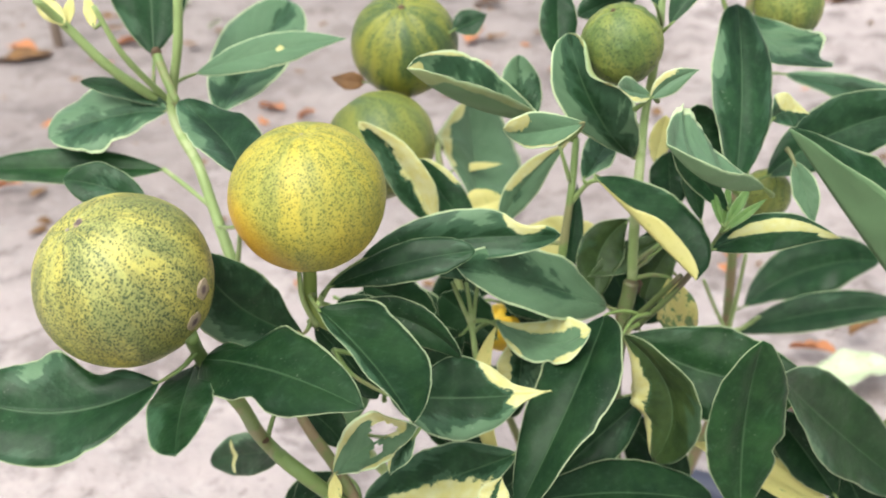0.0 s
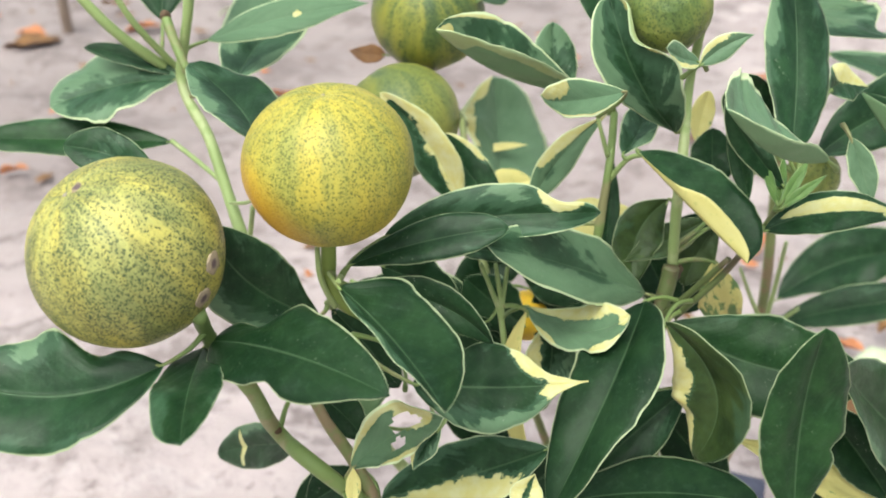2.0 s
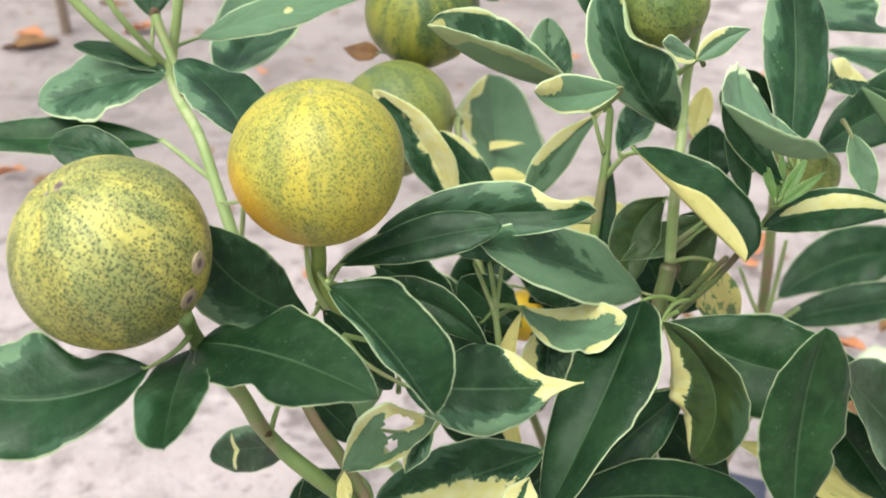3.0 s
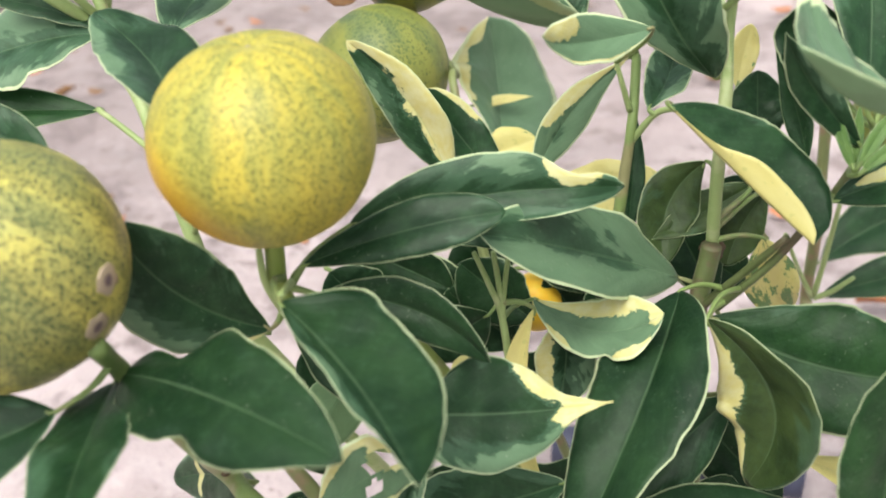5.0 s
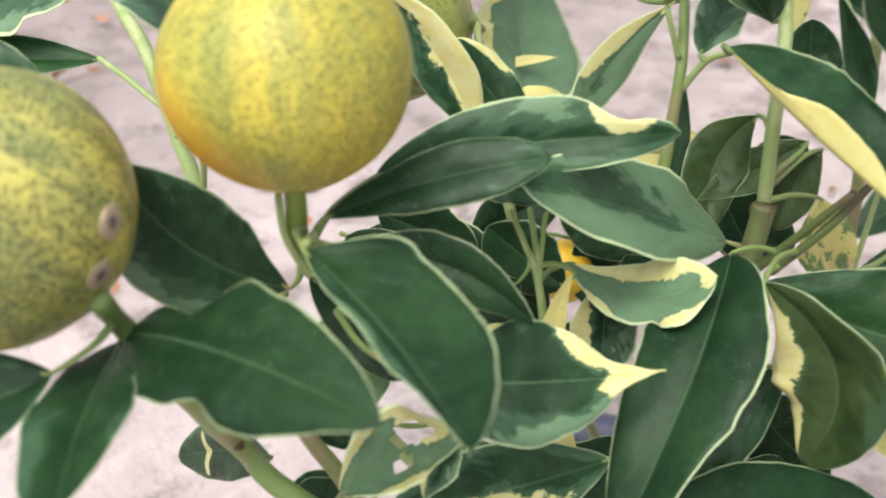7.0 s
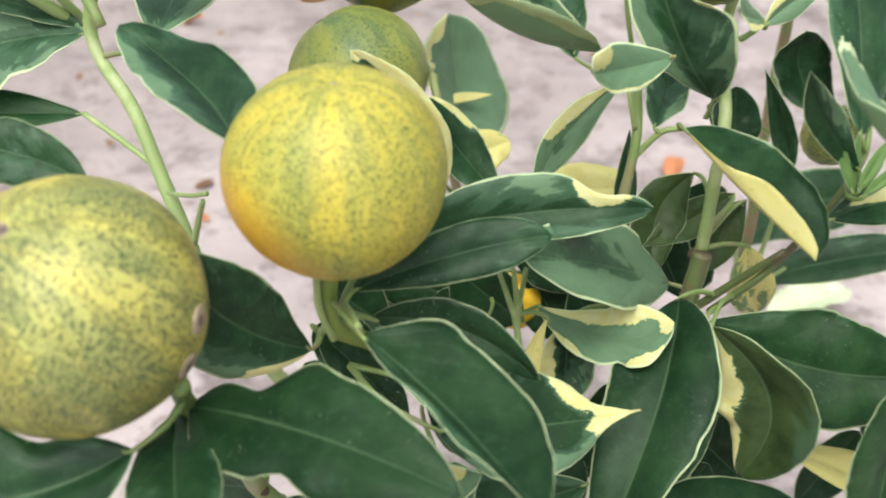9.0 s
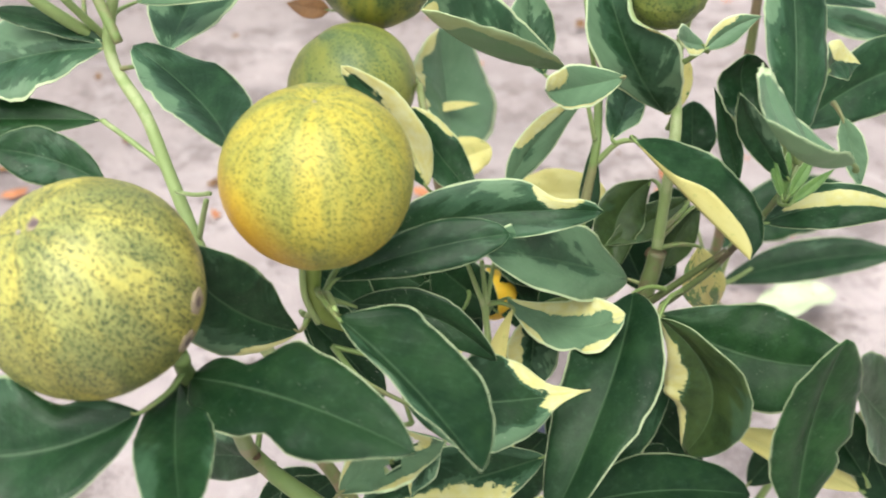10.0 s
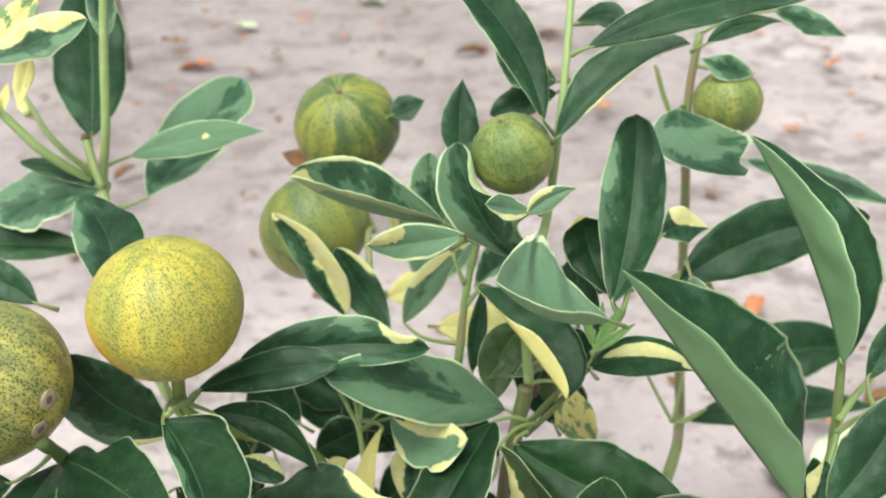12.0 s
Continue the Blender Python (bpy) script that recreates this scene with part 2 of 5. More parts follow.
OLIVE_DEEP, OLIVE = (0.020, 0.037, 0.012), (0.046, 0.074, 0.022)
MATS = {
    "green": (leaf_material("glossy_green_leaf", 0.0), leaf_material("green_leaf_underside", 0.0, True)),
    "dusk": (leaf_material("olive_green_leaf", 0.0, False, OLIVE_DEEP, OLIVE), leaf_material("olive_green_leaf_underside", 0.0, True, OLIVE_DEEP, OLIVE)),
    "vari": (leaf_material("variegated_leaf", 0.10), leaf_material("variegated_leaf_underside", 0.10, True)),
    "shoot": (leaf_material("young_shoot_leaf", 0.0, False, (0.075, 0.14, 0.04), (0.13, 0.21, 0.06)),) * 2,
    # darker green with the shade of inner and camera-facing leaves put into the colour
    "deep": (leaf_material("shade_dark_leaf", -0.06, False, (0.0060, 0.0203, 0.0078), (0.0155, 0.0405, 0.0150), 0.13), leaf_material("shade_leaf_underside", -0.06, True)),
    "rich": (leaf_material("rich_green_leaf", -0.03, False, (0.0090, 0.0310, 0.0098), (0.0225, 0.0620, 0.0195), 0.16), leaf_material("rich_leaf_underside", -0.03, True)),
    "mint": (leaf_material("pale_mint_leaf", 0.46), leaf_material("pale_mint_leaf_underside", 0.46, True)),
    "pale": (leaf_material("pale_marbled_leaf", 0.22), leaf_material("pale_leaf_underside", 0.22, True)),
    "yellow": (yellow_leaf_material("cream_yellow_leaf", 0.0), yellow_leaf_material("cream_yellow_leaf_underside", 0.0, True)),
    "olive": (yellow_leaf_material("olive_yellow_leaf", 0.14), yellow_leaf_material("olive_yellow_leaf_underside", 0.14, True)),
    "goldback": (leaf_material("green_leaf_gold_back", 0.0), yellow_leaf_material("golden_underside", -0.1)),
    "brown": (dry_leaf_material("dry_brown_leaf", (0.22, 0.11, 0.045), (0.13, 0.07, 0.04)),) * 2,
    "orange": (dry_leaf_material("dry_orange_leaf", (0.50, 0.20, 0.10), (0.36, 0.14, 0.07)),) * 2,
    "fallen": (dry_leaf_material("fallen_light_green_leaf", (0.46, 0.50, 0.33), (0.55, 0.58, 0.43)),) * 2,
}
PEEL = {
    "yellow": peel_material("yellow_peel", (0.465, 0.375, 0.060), (0.35, 0.335, 0.080), (0.105, 0.138, 0.034), 3.0, 0.76, 1.7, 0.85, 0.78, 0.32, 1300.0, 0.0, 0.6),
    "mottled": peel_material("mottled_peel", (0.50, 0.425, 0.105), (0.33, 0.335, 0.115), (0.058, 0.086, 0.038), 2.0, 0.74, 2.8, 0.0, 0.92, 0.42, 1250.0, 0.3, 0.15),
    "striped": peel_material("green_striped_peel", (0.24, 0.235, 0.045), (0.080, 0.120, 0.040), (0.050, 0.088, 0.032), 3.2, 0.54, 2.2, 0.0, 0.7, 0.65, 800.0, 0.3, 1.2),
    "dull": peel_material("dull_green_peel", (0.225, 0.235, 0.055), (0.115, 0.155, 0.055), (0.065, 0.105, 0.040), 2.0, 0.52, 1.8, 0.0, 0.6, 0.6, 800.0, 0.3, 0.9),
    "young": peel_material("young_green_peel", (0.25, 0.26, 0.065), (0.105, 0.155, 0.045), (0.060, 0.100, 0.034), 1.5, 0.50, 1.7, 0.0, 0.7, 0.55, 950.0, 1.6, 0.45),
    "orange": peel_material("orange_peel", (0.72, 0.42, 0.03), (0.66, 0.45, 0.04), (0.50, 0.42, 0.06), 1.2, -0.5, 1.0),
}
BARK = {
    "brown": bark_material("olive_brown_stem", (0.20, 0.23, 0.09), (0.23, 0.17, 0.10), 0.22),
    "dark": bark_material("woody_stem", (0.12, 0.15, 0.055), (0.12, 0.095, 0.055), 0.2),
    "young": bark_material("young_green_stem", (0.29, 0.37, 0.145), (0.34, 0.38, 0.19), 0.15),
    "fruiting": bark_material("olive_green_stalk", (0.21, 0.275, 0.062), (0.20, 0.22, 0.08), 0.15),
    "stem": bark_material("green_brown_stem", (0.19, 0.26, 0.085), (0.22, 0.21, 0.10), 0.18),
}
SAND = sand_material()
KNOT = dry_leaf_material("brown_knot", (0.13, 0.08, 0.05), (0.07, 0.045, 0.03))
def blemish_material():
    """Corky blemish: buff rim that darkens to a purple-brown heart."""
    k = Nodes("corky_blemish", 0.7, 0.25)
    p = k.coords()
    x, y, z = k.split(p)
    far = k.math("SQRT", k.math("ADD", k.math("MULTIPLY", x, x), k.math("MULTIPLY", y, y)))
    far = k.math("ADD", far, k.math("MULTIPLY", k.math("SUBTRACT", k.noise(p, 900.0, 4.0, 0.65), 0.5), 0.0016))
    col = k.mix(k.step(far, 0.0007, 0.0016), (0.13, 0.09, 0.095), (0.36, 0.28, 0.20))
    k.put(k.bsdf.inputs["Base Color"], col)
    k.bump(k.noise(p, 1500.0, 3.0), 0.6, 0.0006)
    return k.mat


BLEMISH = blemish_material()
SCAR = dry_leaf_material("corky_scar", (0.34, 0.29, 0.25), (0.19, 0.145, 0.125))


# ---- builders ----
def part(name, bm, materials, parent, label=""):
    """One mesh object under a thing or a part."""
    me = bpy.data.meshes.new(name)
    bmesh.ops.recalc_face_normals(bm, faces=bm.faces) if not bm.faces.layers.int.get("kept") else None
    bm.to_mesh(me)
    bm.free()
    for m in materials:
        me.materials.append(m)
    for f in me.polygons:
        f.use_smooth = True
    ob = new(name, me)
    ob.parent = parent
    return tagged(ob, label)


def spline(points, steps):
    """A smooth line through the points (Catmull-Rom)."""
    p = [Vector(q) for q in points]
    p = [2 * p[0] - p[1], *p, 2 * p[-1] - p[-2]]
    out = []
    for a, b, c, d in zip(p, p[1:], p[2:], p[3:]):
        for i in range(steps):
            s = i / steps
            out.append(0.5 * (2 * b + (c - a) * s + (2 * a - 5 * b + 4 * c - d) * s * s + (3 * b - a - 3 * c + d) * s**3))
    return out + [p[-2]]


def tube(bm, line, radii, sides=8, material=0):
    """A round tube along a line, closed at both ends."""
    rings, side = [], None
    for i, p in enumerate(line):
        way = (line[min(i + 1, len(line) - 1)] - line[max(i - 1, 0)]).normalized()
        side = (way.orthogonal() if side is None else side - way * side.dot(way)).normalized()
        other = way.cross(side)
        rings.append([bm.verts.new(p + radii[i] * (math.cos(a) * side + math.sin(a) * other)) for a in (2 * math.pi * j / sides for j in range(sides))])
    for a, b in zip(rings, rings[1:]):
        for j in range(sides):
            bm.faces.new((a[j], a[(j + 1) % sides], b[(j + 1) % sides], b[j])).material_index = material
    bm.faces.new(rings[0][::-1]).material_index = material
    bm.faces.new(rings[-1]).material_index = material


PROFILES = {"e": (0.52, 0.56), "o": (0.62, 0.52), "n": (0.42, 1.05), "a": (0.40, 1.7), "b": (0.54, 0.44), "f": (0.34, 0.85), "m": (0.44, 0.72)}


def blade(bm, base, tip, left, right, profile, fold, wave, curl, seed, mid=None, dents=(), holes=(), nu=34, nv=14, thick=0.0004, cream=(), marble=(), rolls=(), tipbend=None):
    """A leaf blade from base to tip; left and right are its widest edges, mid the midrib between them; wavy at the margin.
    rolls: (side, place along the leaf, spread, where the roll begins, angle) of margins that roll up; tipbend: (start, rise) of a raised tip."""
    b, t, l, r = (Vector(q) for q in (base, tip, left, right))
    axis, side = t - b, r - l
    n = axis.cross(side).normalized()
    m = Vector(mid) if mid else (l + r) / 2 - n * fold * side.length / 2
    um = min(0.62, max(0.38, (m - b).dot(axis) / axis.length_squared))
    c = (m - (1 - um) ** 2 * b - um * um * t) / (2 * um * (1 - um))
    peak, blunt = PROFILES[profile]
    peak = 0.5 * (peak + um)
    uv = bm.loops.layers.uv.verify()
    for layer_name in ("cream", "marble"):
        bm.verts.layers.float.get(layer_name) or bm.verts.layers.float.new(layer_name)
    tint, wash = bm.verts.layers.float["cream"], bm.verts.layers.float["marble"]
    sheets = [[], []]
    for i in range(nu + 1):
        u = i / nu
        p = (1 - u) ** 2 * b + 2 * u * (1 - u) * c + u * u * t
        way = (2 * (1 - u) * (c - b) + 2 * u * (t - c)).normalized()
        if tipbend and u > tipbend[0]:
            p = p + n * (tipbend[1] * axis.length * ((u - tipbend[0]) / (1 - tipbend[0])) ** 2)
        w = math.sin(math.pi / 2 * u / peak) ** 0.74 if u < peak else max(0.0, math.cos(math.pi / 2 * (u - peak) / (1 - peak))) ** blunt
        w = max(w, 0.02)
        rows = [[], []]
        for j in range(nv + 1):
            v = 2 * j / nv - 1
            a = abs(v) ** 1.2
            v = math.copysign(a, v)
            out = (r - m) if v > 0 else (l - m) if v < 0 else (r - l) / 2
            out = out - way * out.dot(way)
            half, s = out.length, out.normalized()
            up = (way.cross(s) if v >= 0 else s.cross(way)).normalized()
            ripple = noise.noise(Vector((seed * 3.1 + 4.5 * u, 1.5 * (v > 0), 0.7 * seed)))
            jag = 1 + a * (0.07 * noise.noise(Vector((seed, 5 * u, v))) + 0.030 * noise.noise(Vector((seed, 15 * u, 3 + (v > 0)))) + 0.020 * noise.noise(Vector((seed, 40 * u, 7 + (v > 0)))))
            for du, dside, depth, spread_of in dents:
                if v * dside > 0:
                    jag -= a * depth * math.exp(-(((u - du) / spread_of) ** 2))
            bow = 0.075 * math.sin(math.pi * a)
            lift = (bow if mid is None else -0.6 * bow) + curl * a**3 + wave * ripple * a * a + 0.07 * noise.noise(Vector((seed * 1.7, 7 * u, 2.2 * v))) * math.sin(math.pi * a) + 0.05 * noise.noise(Vector((seed, 17 * u, 2 * (v > 0)))) * a**4
            reach, rise, face_up = a, 0.0, up
            for rside, ru, rspread, begin, angle in rolls:
                if v * rside > 0 and a > begin:
                    bend = angle * math.exp(-(((u - ru) / rspread) ** 2)) / (1 - begin) + 1e-6
                    turned = bend * (a - begin)
                    reach, rise = begin + math.sin(turned) / bend, (1 - math.cos(turned)) / bend
                    face_up = up * math.cos(turned) - s * math.sin(turned)
            q = p + s * (reach * w * half * jag) + up * ((lift + rise) * w * half)
            for rowset, o in zip(rows, (0.5, -0.5)):
                corner = bm.verts.new(q + face_up * (o * thick * (1 - 0.6 * a)))
                for layer, areas in ((tint, cream), (wash, marble)):
                    corner[layer] = max([1 - math.hypot((u - cu) / ru, (0.5 + v / 2 - cv) / rv) for cu, cv, ru, rv in areas], default=-1.0)
                rowset.append((corner, u, 0.5 + v / 2))
        for k in (0, 1):
            sheets[k].append(rows[k])

    def face(vs, index):
        f = bm.faces.new([q[0] for q in vs])
        f.material_index = index
        for loop, q in zip(f.loops, vs):
            loop[uv].uv = q[1:]

    for i in range(nu):
        for j in range(nv):
            if any(((i + 0.5) / nu - hu) ** 2 / ru**2 + ((j + 0.5) / nv - hv) ** 2 / rv**2 < 1 for hu, hv, ru, rv in holes):
                continue
            for k, sheet in enumerate(sheets):
                quad = (sheet[i][j], sheet[i + 1][j], sheet[i + 1][j + 1], sheet[i][j + 1])
                face(quad if k == 0 else quad[::-1], k)
        for j in (0, nv):
            quad = (sheets[0][i][j], sheets[0][i + 1][j], sheets[1][i + 1][j], sheets[1][i][j])
            face(quad if j else quad[::-1], 0)
    for i in (0, nu):
        for j in range(nv):
            quad = (sheets[0][i][j], sheets[0][i][j + 1], sheets[1][i][j + 1], sheets[1][i][j])
            face(quad if i == 0 else quad[::-1], 0)


LEAF_COUNT = [0]
LEAF_LABELS = {"green": "", "vari": "green leaf with ragged cream patches", "dusk": "dark olive-green leaf", "deep": "", "rich": "", "shoot": "tender yellow-green young leaf", "mint": "pale mint-green marbled leaf", "olive": "olive-yellow leaf", "pale": "pale grey-green marbled leaf", "yellow": "cream-yellow leaf", "goldback": "green leaf with golden underside", "brown": "dry brown leaf"}


def leaf(bush, base, tip, left, right, look_of="green", profile="e", fold=0.20, curl=0.0, wave=0.26, mid=None, dents=(), holes=(), stalk=None, cream=(), marble=(), rolls=(), tipbend=None):
    LEAF_COUNT[0] += 1
    bm = bmesh.new()
    kept = bm.faces.layers.int.new("kept")
    blade(bm, base, tip, left, right, profile, fold, wave, curl, LEAF_COUNT[0], mid, dents, holes, cream=cream, marble=marble, rolls=rolls, tipbend=tipbend)
    ob = part("leaf", bm, MATS[look_of], bush, LEAF_LABELS[look_of])
    if stalk:
        b, f, e = Vector(base), Vector(stalk), (Vector(tip) - Vector(base)).normalized()
        gap = (b - f).length
        bm = bmesh.new()
        tube(bm, spline([f, f.lerp(b, 0.55) - e * gap * 0.12, b, b + e * 0.002], 4), [0.0009 - 0.00005 * i for i in range(13)], 6)
        part("petiole", bm, (BARK["stem"],), ob)
    return ob


def branch(bush, points, thin, thick, bark="stem"):
    line = spline(points, 6)
    bm = bmesh.new()
    n = len(line) - 1
    radii = [(thin + (thick - thin) * i / n) * (1 + 0.10 * noise.noise(p * 160)) for i, p in enumerate(line)]
    tube(bm, line, radii, 10)
    return part("branch", bm, (BARK[bark],), bush)


def fruit(bush, centre, radius, axis, peel, squash=0.95, lobes=0.012, label="", scar=1.0, top=0.0, lumps=0.0):
    """A round citrus fruit; axis points from its stalk to its far end, which bears a small corky scar."""
    bm = bmesh.new()
    bmesh.ops.create_uvsphere(bm, u_segments=64, v_segments=40, radius=1.0)
    for v in bm.verts:
        z, turn = v.co.z, math.atan2(v.co.y, v.co.x)
        rim = math.sqrt(max(0.0, 1 - z * z))
        grow = 1 + lobes * math.cos(9 * turn) * rim * (abs(z) ** 1.5) + 0.015 * noise.noise(v.co * 1.4 + Vector(centre) * 50) + top * z * rim + lumps * noise.noise(v.co * 7 + Vector(centre) * 90)
        dimple = 0.05 * math.exp(-((rim / 0.16) ** 2))
        v.co = Vector((v.co.x * grow, v.co.y * grow, z * squash * (grow - dimple))) * radius
    ob = part("fruit", bm, (PEEL[peel],), bush, label)
    ob.matrix_local = Matrix.Translation(centre) @ Vector(axis).to_track_quat("Z", "Y").to_matrix().to_4x4()
    bm = bmesh.new()
    bmesh.ops.create_uvsphere(bm, u_segments=12, v_segments=8, radius=1.0, matrix=Matrix.Translation((0, 0, squash * radius * 0.952)) @ Matrix.Diagonal((radius * 0.065 * scar, radius * 0.065 * scar, radius * 0.03 * scar, 1)))
    part("blossom_scar", bm, (KNOT if scar > 0.9 else SCAR,), ob, "small corky blossom-end scar")
    bm = bmesh.new()
    bmesh.ops.create_cone(bm, cap_ends=True, segments=10, radius1=radius * 0.10, radius2=radius * 0.17, depth=radius * 0.09, matrix=Matrix.Translation((0, 0, -squash * radius * 0.965)))
    part("calyx", bm, (BARK["young"],), ob, "green calyx at the stalk")
    return ob


def fallen_leaf(x, y, turn, size, look_of, label, z=0.004):
    """A fallen leaf, curled, on the sand."""
    LEAF_COUNT[0] += 1
    bm = bmesh.new()
    bm.faces.layers.int.new("kept")
    h = 0.26 * size
    blade(bm, (-size / 2, 0, 0.004), (size / 2, 0, 0.008), (-0.02, -h, 0.012), (0.02, h, 0.010), "e", 0.12, 0.5, 0.25, LEAF_COUNT[0], None, (), (), 12, 6, 0.0008)
    ob = part("fallen_leaf", bm, MATS[look_of], None)
    ob.matrix_world = pose(x, y, z, 0, 0, turn)
    return tagged(ob, label, "fallen leaf", "fallen leaves on the sand")


# ---- ground: one sheet to the horizon, finer near the bush ----
def spread(i, n):
    s = 2 * i / n - 1
    return 1.6 * s + 60.0 * s**7 * abs(s)


bm = bmesh.new()
N = 220
grid = []
for i in range(N + 1):
    row = []
    for j in range(N + 1):
        p = Vector((spread(i, N) + 0.05, spread(j, N) + 0.7, 0))
        near = math.exp(-((p - Vector((0.05, 0.7, 0))).length / 4) ** 2)
        p.z = near * (0.012 * noise.noise(p * 5) + 0.010 * noise.noise(p * 14) + 0.005 * noise.noise(p * 34))
        row.append(bm.verts.new(p))
    grid.append(row)
for i in range(N):
    for j in range(N):
        bm.faces.new((grid[i][j], grid[i + 1][j], grid[i + 1][j + 1], grid[i][j + 1]))
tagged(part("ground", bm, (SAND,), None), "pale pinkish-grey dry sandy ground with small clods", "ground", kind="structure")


# ---- the citrus bush ----
bush = new("citrus_bush")
bush.location = (0.055, 0.285, 0.0)
ROOT = bush.location.copy()
tagged(bush, "bushy young variegated citrus plant bearing striped yellow-green fruits", "citrus bush")
branch(bush, [(-0.1462, 0.0389, 0.3996), (-0.1480, 0.0306, 0.3705), (-0.1503, 0.0255, 0.3456), (-0.1569, 0.0250, 0.3186), (-0.1444, 0.0094, 0.3046), (-0.1376, -0.0000, 0.2908), (-0.1297, -0.0108, 0.2743), (-0.1237, -0.0156, 0.2566), (-0.1100, -0.0112, 0.2252), (-0.0880, -0.0119, 0.1895), (-0.0130, 0.0000, 0.0600), (-0.0070, 0.0000, -0.0100)], 0.0016, 0.0026, "young")
branch(bush, [(-0.1938, 0.0130, 0.3649), (-0.1882, 0.0190, 0.3541), (-0.1753, 0.0219, 0.3363), (-0.1599, 0.0333, 0.3170)], 0.0014, 0.0021, "young")
branch(bush, [(-0.1760, 0.0186, 0.3612), (-0.1691, 0.0201, 0.3422), (-0.1594, 0.0330, 0.3186)], 0.0009, 0.0014, "young")
branch(bush, [(-0.1103, -0.1035, 0.3069), (-0.1122, -0.0932, 0.2907), (-0.1027, -0.0960, 0.2780), (-0.1028, -0.0797, 0.2496), (-0.0828, -0.0880, 0.2375), (-0.0300, -0.0200, 0.1000), (-0.0070, -0.0030, -0.0100)], 0.002, 0.0024, "stem")
branch(bush, [(-0.0852, -0.0695, 0.3108), (-0.0858, -0.0685, 0.3036), (-0.0864, -0.0679, 0.2946), (-0.0844, -0.0645, 0.2860), (-0.0753, -0.0501, 0.2689), (-0.0601, -0.0298, 0.2428), (-0.0100, -0.0100, 0.1200), (0.0000, -0.0020, -0.0100)], 0.0021, 0.0022, "fruiting")
branch(bush, [(-0.0880, -0.0713, 0.3074), (-0.0879, -0.0720, 0.3000), (-0.0869, -0.0709, 0.2936), (-0.0855, -0.0678, 0.2865)], 0.0007, 0.0009, "young")
branch(bush, [(-0.0785, -0.0905, 0.3085), (-0.0830, -0.0695, 0.2969), (-0.0887, -0.0623, 0.2839)], 0.0008, 0.001, "young")
branch(bush, [(0.0225, 0.0483, 0.3938), (0.0221, 0.0292, 0.3701), (0.0207, 0.0150, 0.3493), (0.0180, 0.0132, 0.3235), (0.0148, -0.0089, 0.3121), (0.0139, -0.0140, 0.2911), (0.0147, -0.0128, 0.2684), (0.0132, -0.0173, 0.2670)], 0.0013, 0.0019, "young")
branch(bush, [(0.0270, -0.0366, 0.2875), (0.0201, -0.0287, 0.2721), (0.0113, -0.0217, 0.2556)], 0.0009, 0.0013, "dark")
branch(bush, [(-0.0058, 0.0078, 0.3156), (-0.0074, -0.0073, 0.3048), (-0.0096, -0.0109, 0.2846), (-0.0107, -0.0147, 0.2660), (-0.0062, -0.0255, 0.2419), (0.0030, 0.0050, 0.1200), (0.0020, 0.0020, -0.0100)], 0.0012, 0.0022, "stem")
branch(bush, [(0.0020, -0.0145, 0.3108), (-0.0023, -0.0109, 0.3076), (-0.0076, -0.0084, 0.2988)], 0.0007, 0.001, "young")
branch(bush, [(-0.0121, -0.0071, 0.3203), (-0.0104, -0.0079, 0.3145), (-0.0082, -0.0073, 0.3069)], 0.0006, 0.0008, "young")
branch(bush, [(0.0697, 0.0999, 0.3640), (0.0671, 0.0950, 0.3352), (0.0692, 0.0926, 0.2985), (0.0711, 0.0944, 0.2592), (0.0735, 0.0909, 0.2100), (0.0763, 0.0974, 0.1723), (0.0702, 0.0583, 0.1735), (0.0500, 0.0600, 0.0800), (0.0450, 0.0550, -0.0100)], 0.0016, 0.003, "brown")
branch(bush, [(0.0535, 0.1008, 0.3508), (0.0586, 0.0994, 0.3358), (0.0664, 0.0949, 0.3205)], 0.0009, 0.0012, "stem")
branch(bush, [(0.0738, 0.0711, 0.2346), (0.0731, 0.0739, 0.2092), (0.0718, 0.0751, 0.1911)], 0.0008, 0.0012, "young")
branch(bush, [(0.0853, 0.0753, 0.1993), (0.0787, 0.0763, 0.1921), (0.0725, 0.0770, 0.1883)], 0.0008, 0.0012, "young")
branch(bush, [(0.0571, 0.0727, 0.2202), (0.0644, 0.0754, 0.2033), (0.0710, 0.0746, 0.1905)], 0.0007, 0.001, "young")
branch(bush, [(0.1051, -0.0508, 0.3158), (0.1060, -0.0518, 0.3010), (0.1079, -0.0490, 0.2803), (0.1143, -0.0381, 0.2555), (0.1100, 0.0500, 0.0900), (0.0850, 0.0250, -0.0100)], 0.0012, 0.002, "stem")
branch(bush, [(0.1146, -0.0484, 0.3102), (0.1100, -0.0507, 0.3036), (0.1065, -0.0536, 0.2975)], 0.0008, 0.0012, "young")
branch(bush, [(0.1117, -0.0657, 0.3115), (0.1091, -0.0580, 0.3013), (0.1064, -0.0552, 0.2947)], 0.0007, 0.001, "young")
branch(bush, [(-0.0465, -0.0398, 0.2853), (-0.0431, -0.0393, 0.2752), (-0.0402, -0.0391, 0.2650), (-0.0375, -0.0452, 0.2435)], 0.0006, 0.0011, "young")
branch(bush, [(-0.0385, -0.0353, 0.2816), (-0.0398, -0.0379, 0.2710), (-0.0402, -0.0391, 0.2650)], 0.0006, 0.0009, "young")
branch(bush, [(-0.0421, -0.0368, 0.2836), (-0.0407, -0.0379, 0.2732), (-0.0402, -0.0391, 0.2650)], 0.0006, 0.0009, "young")
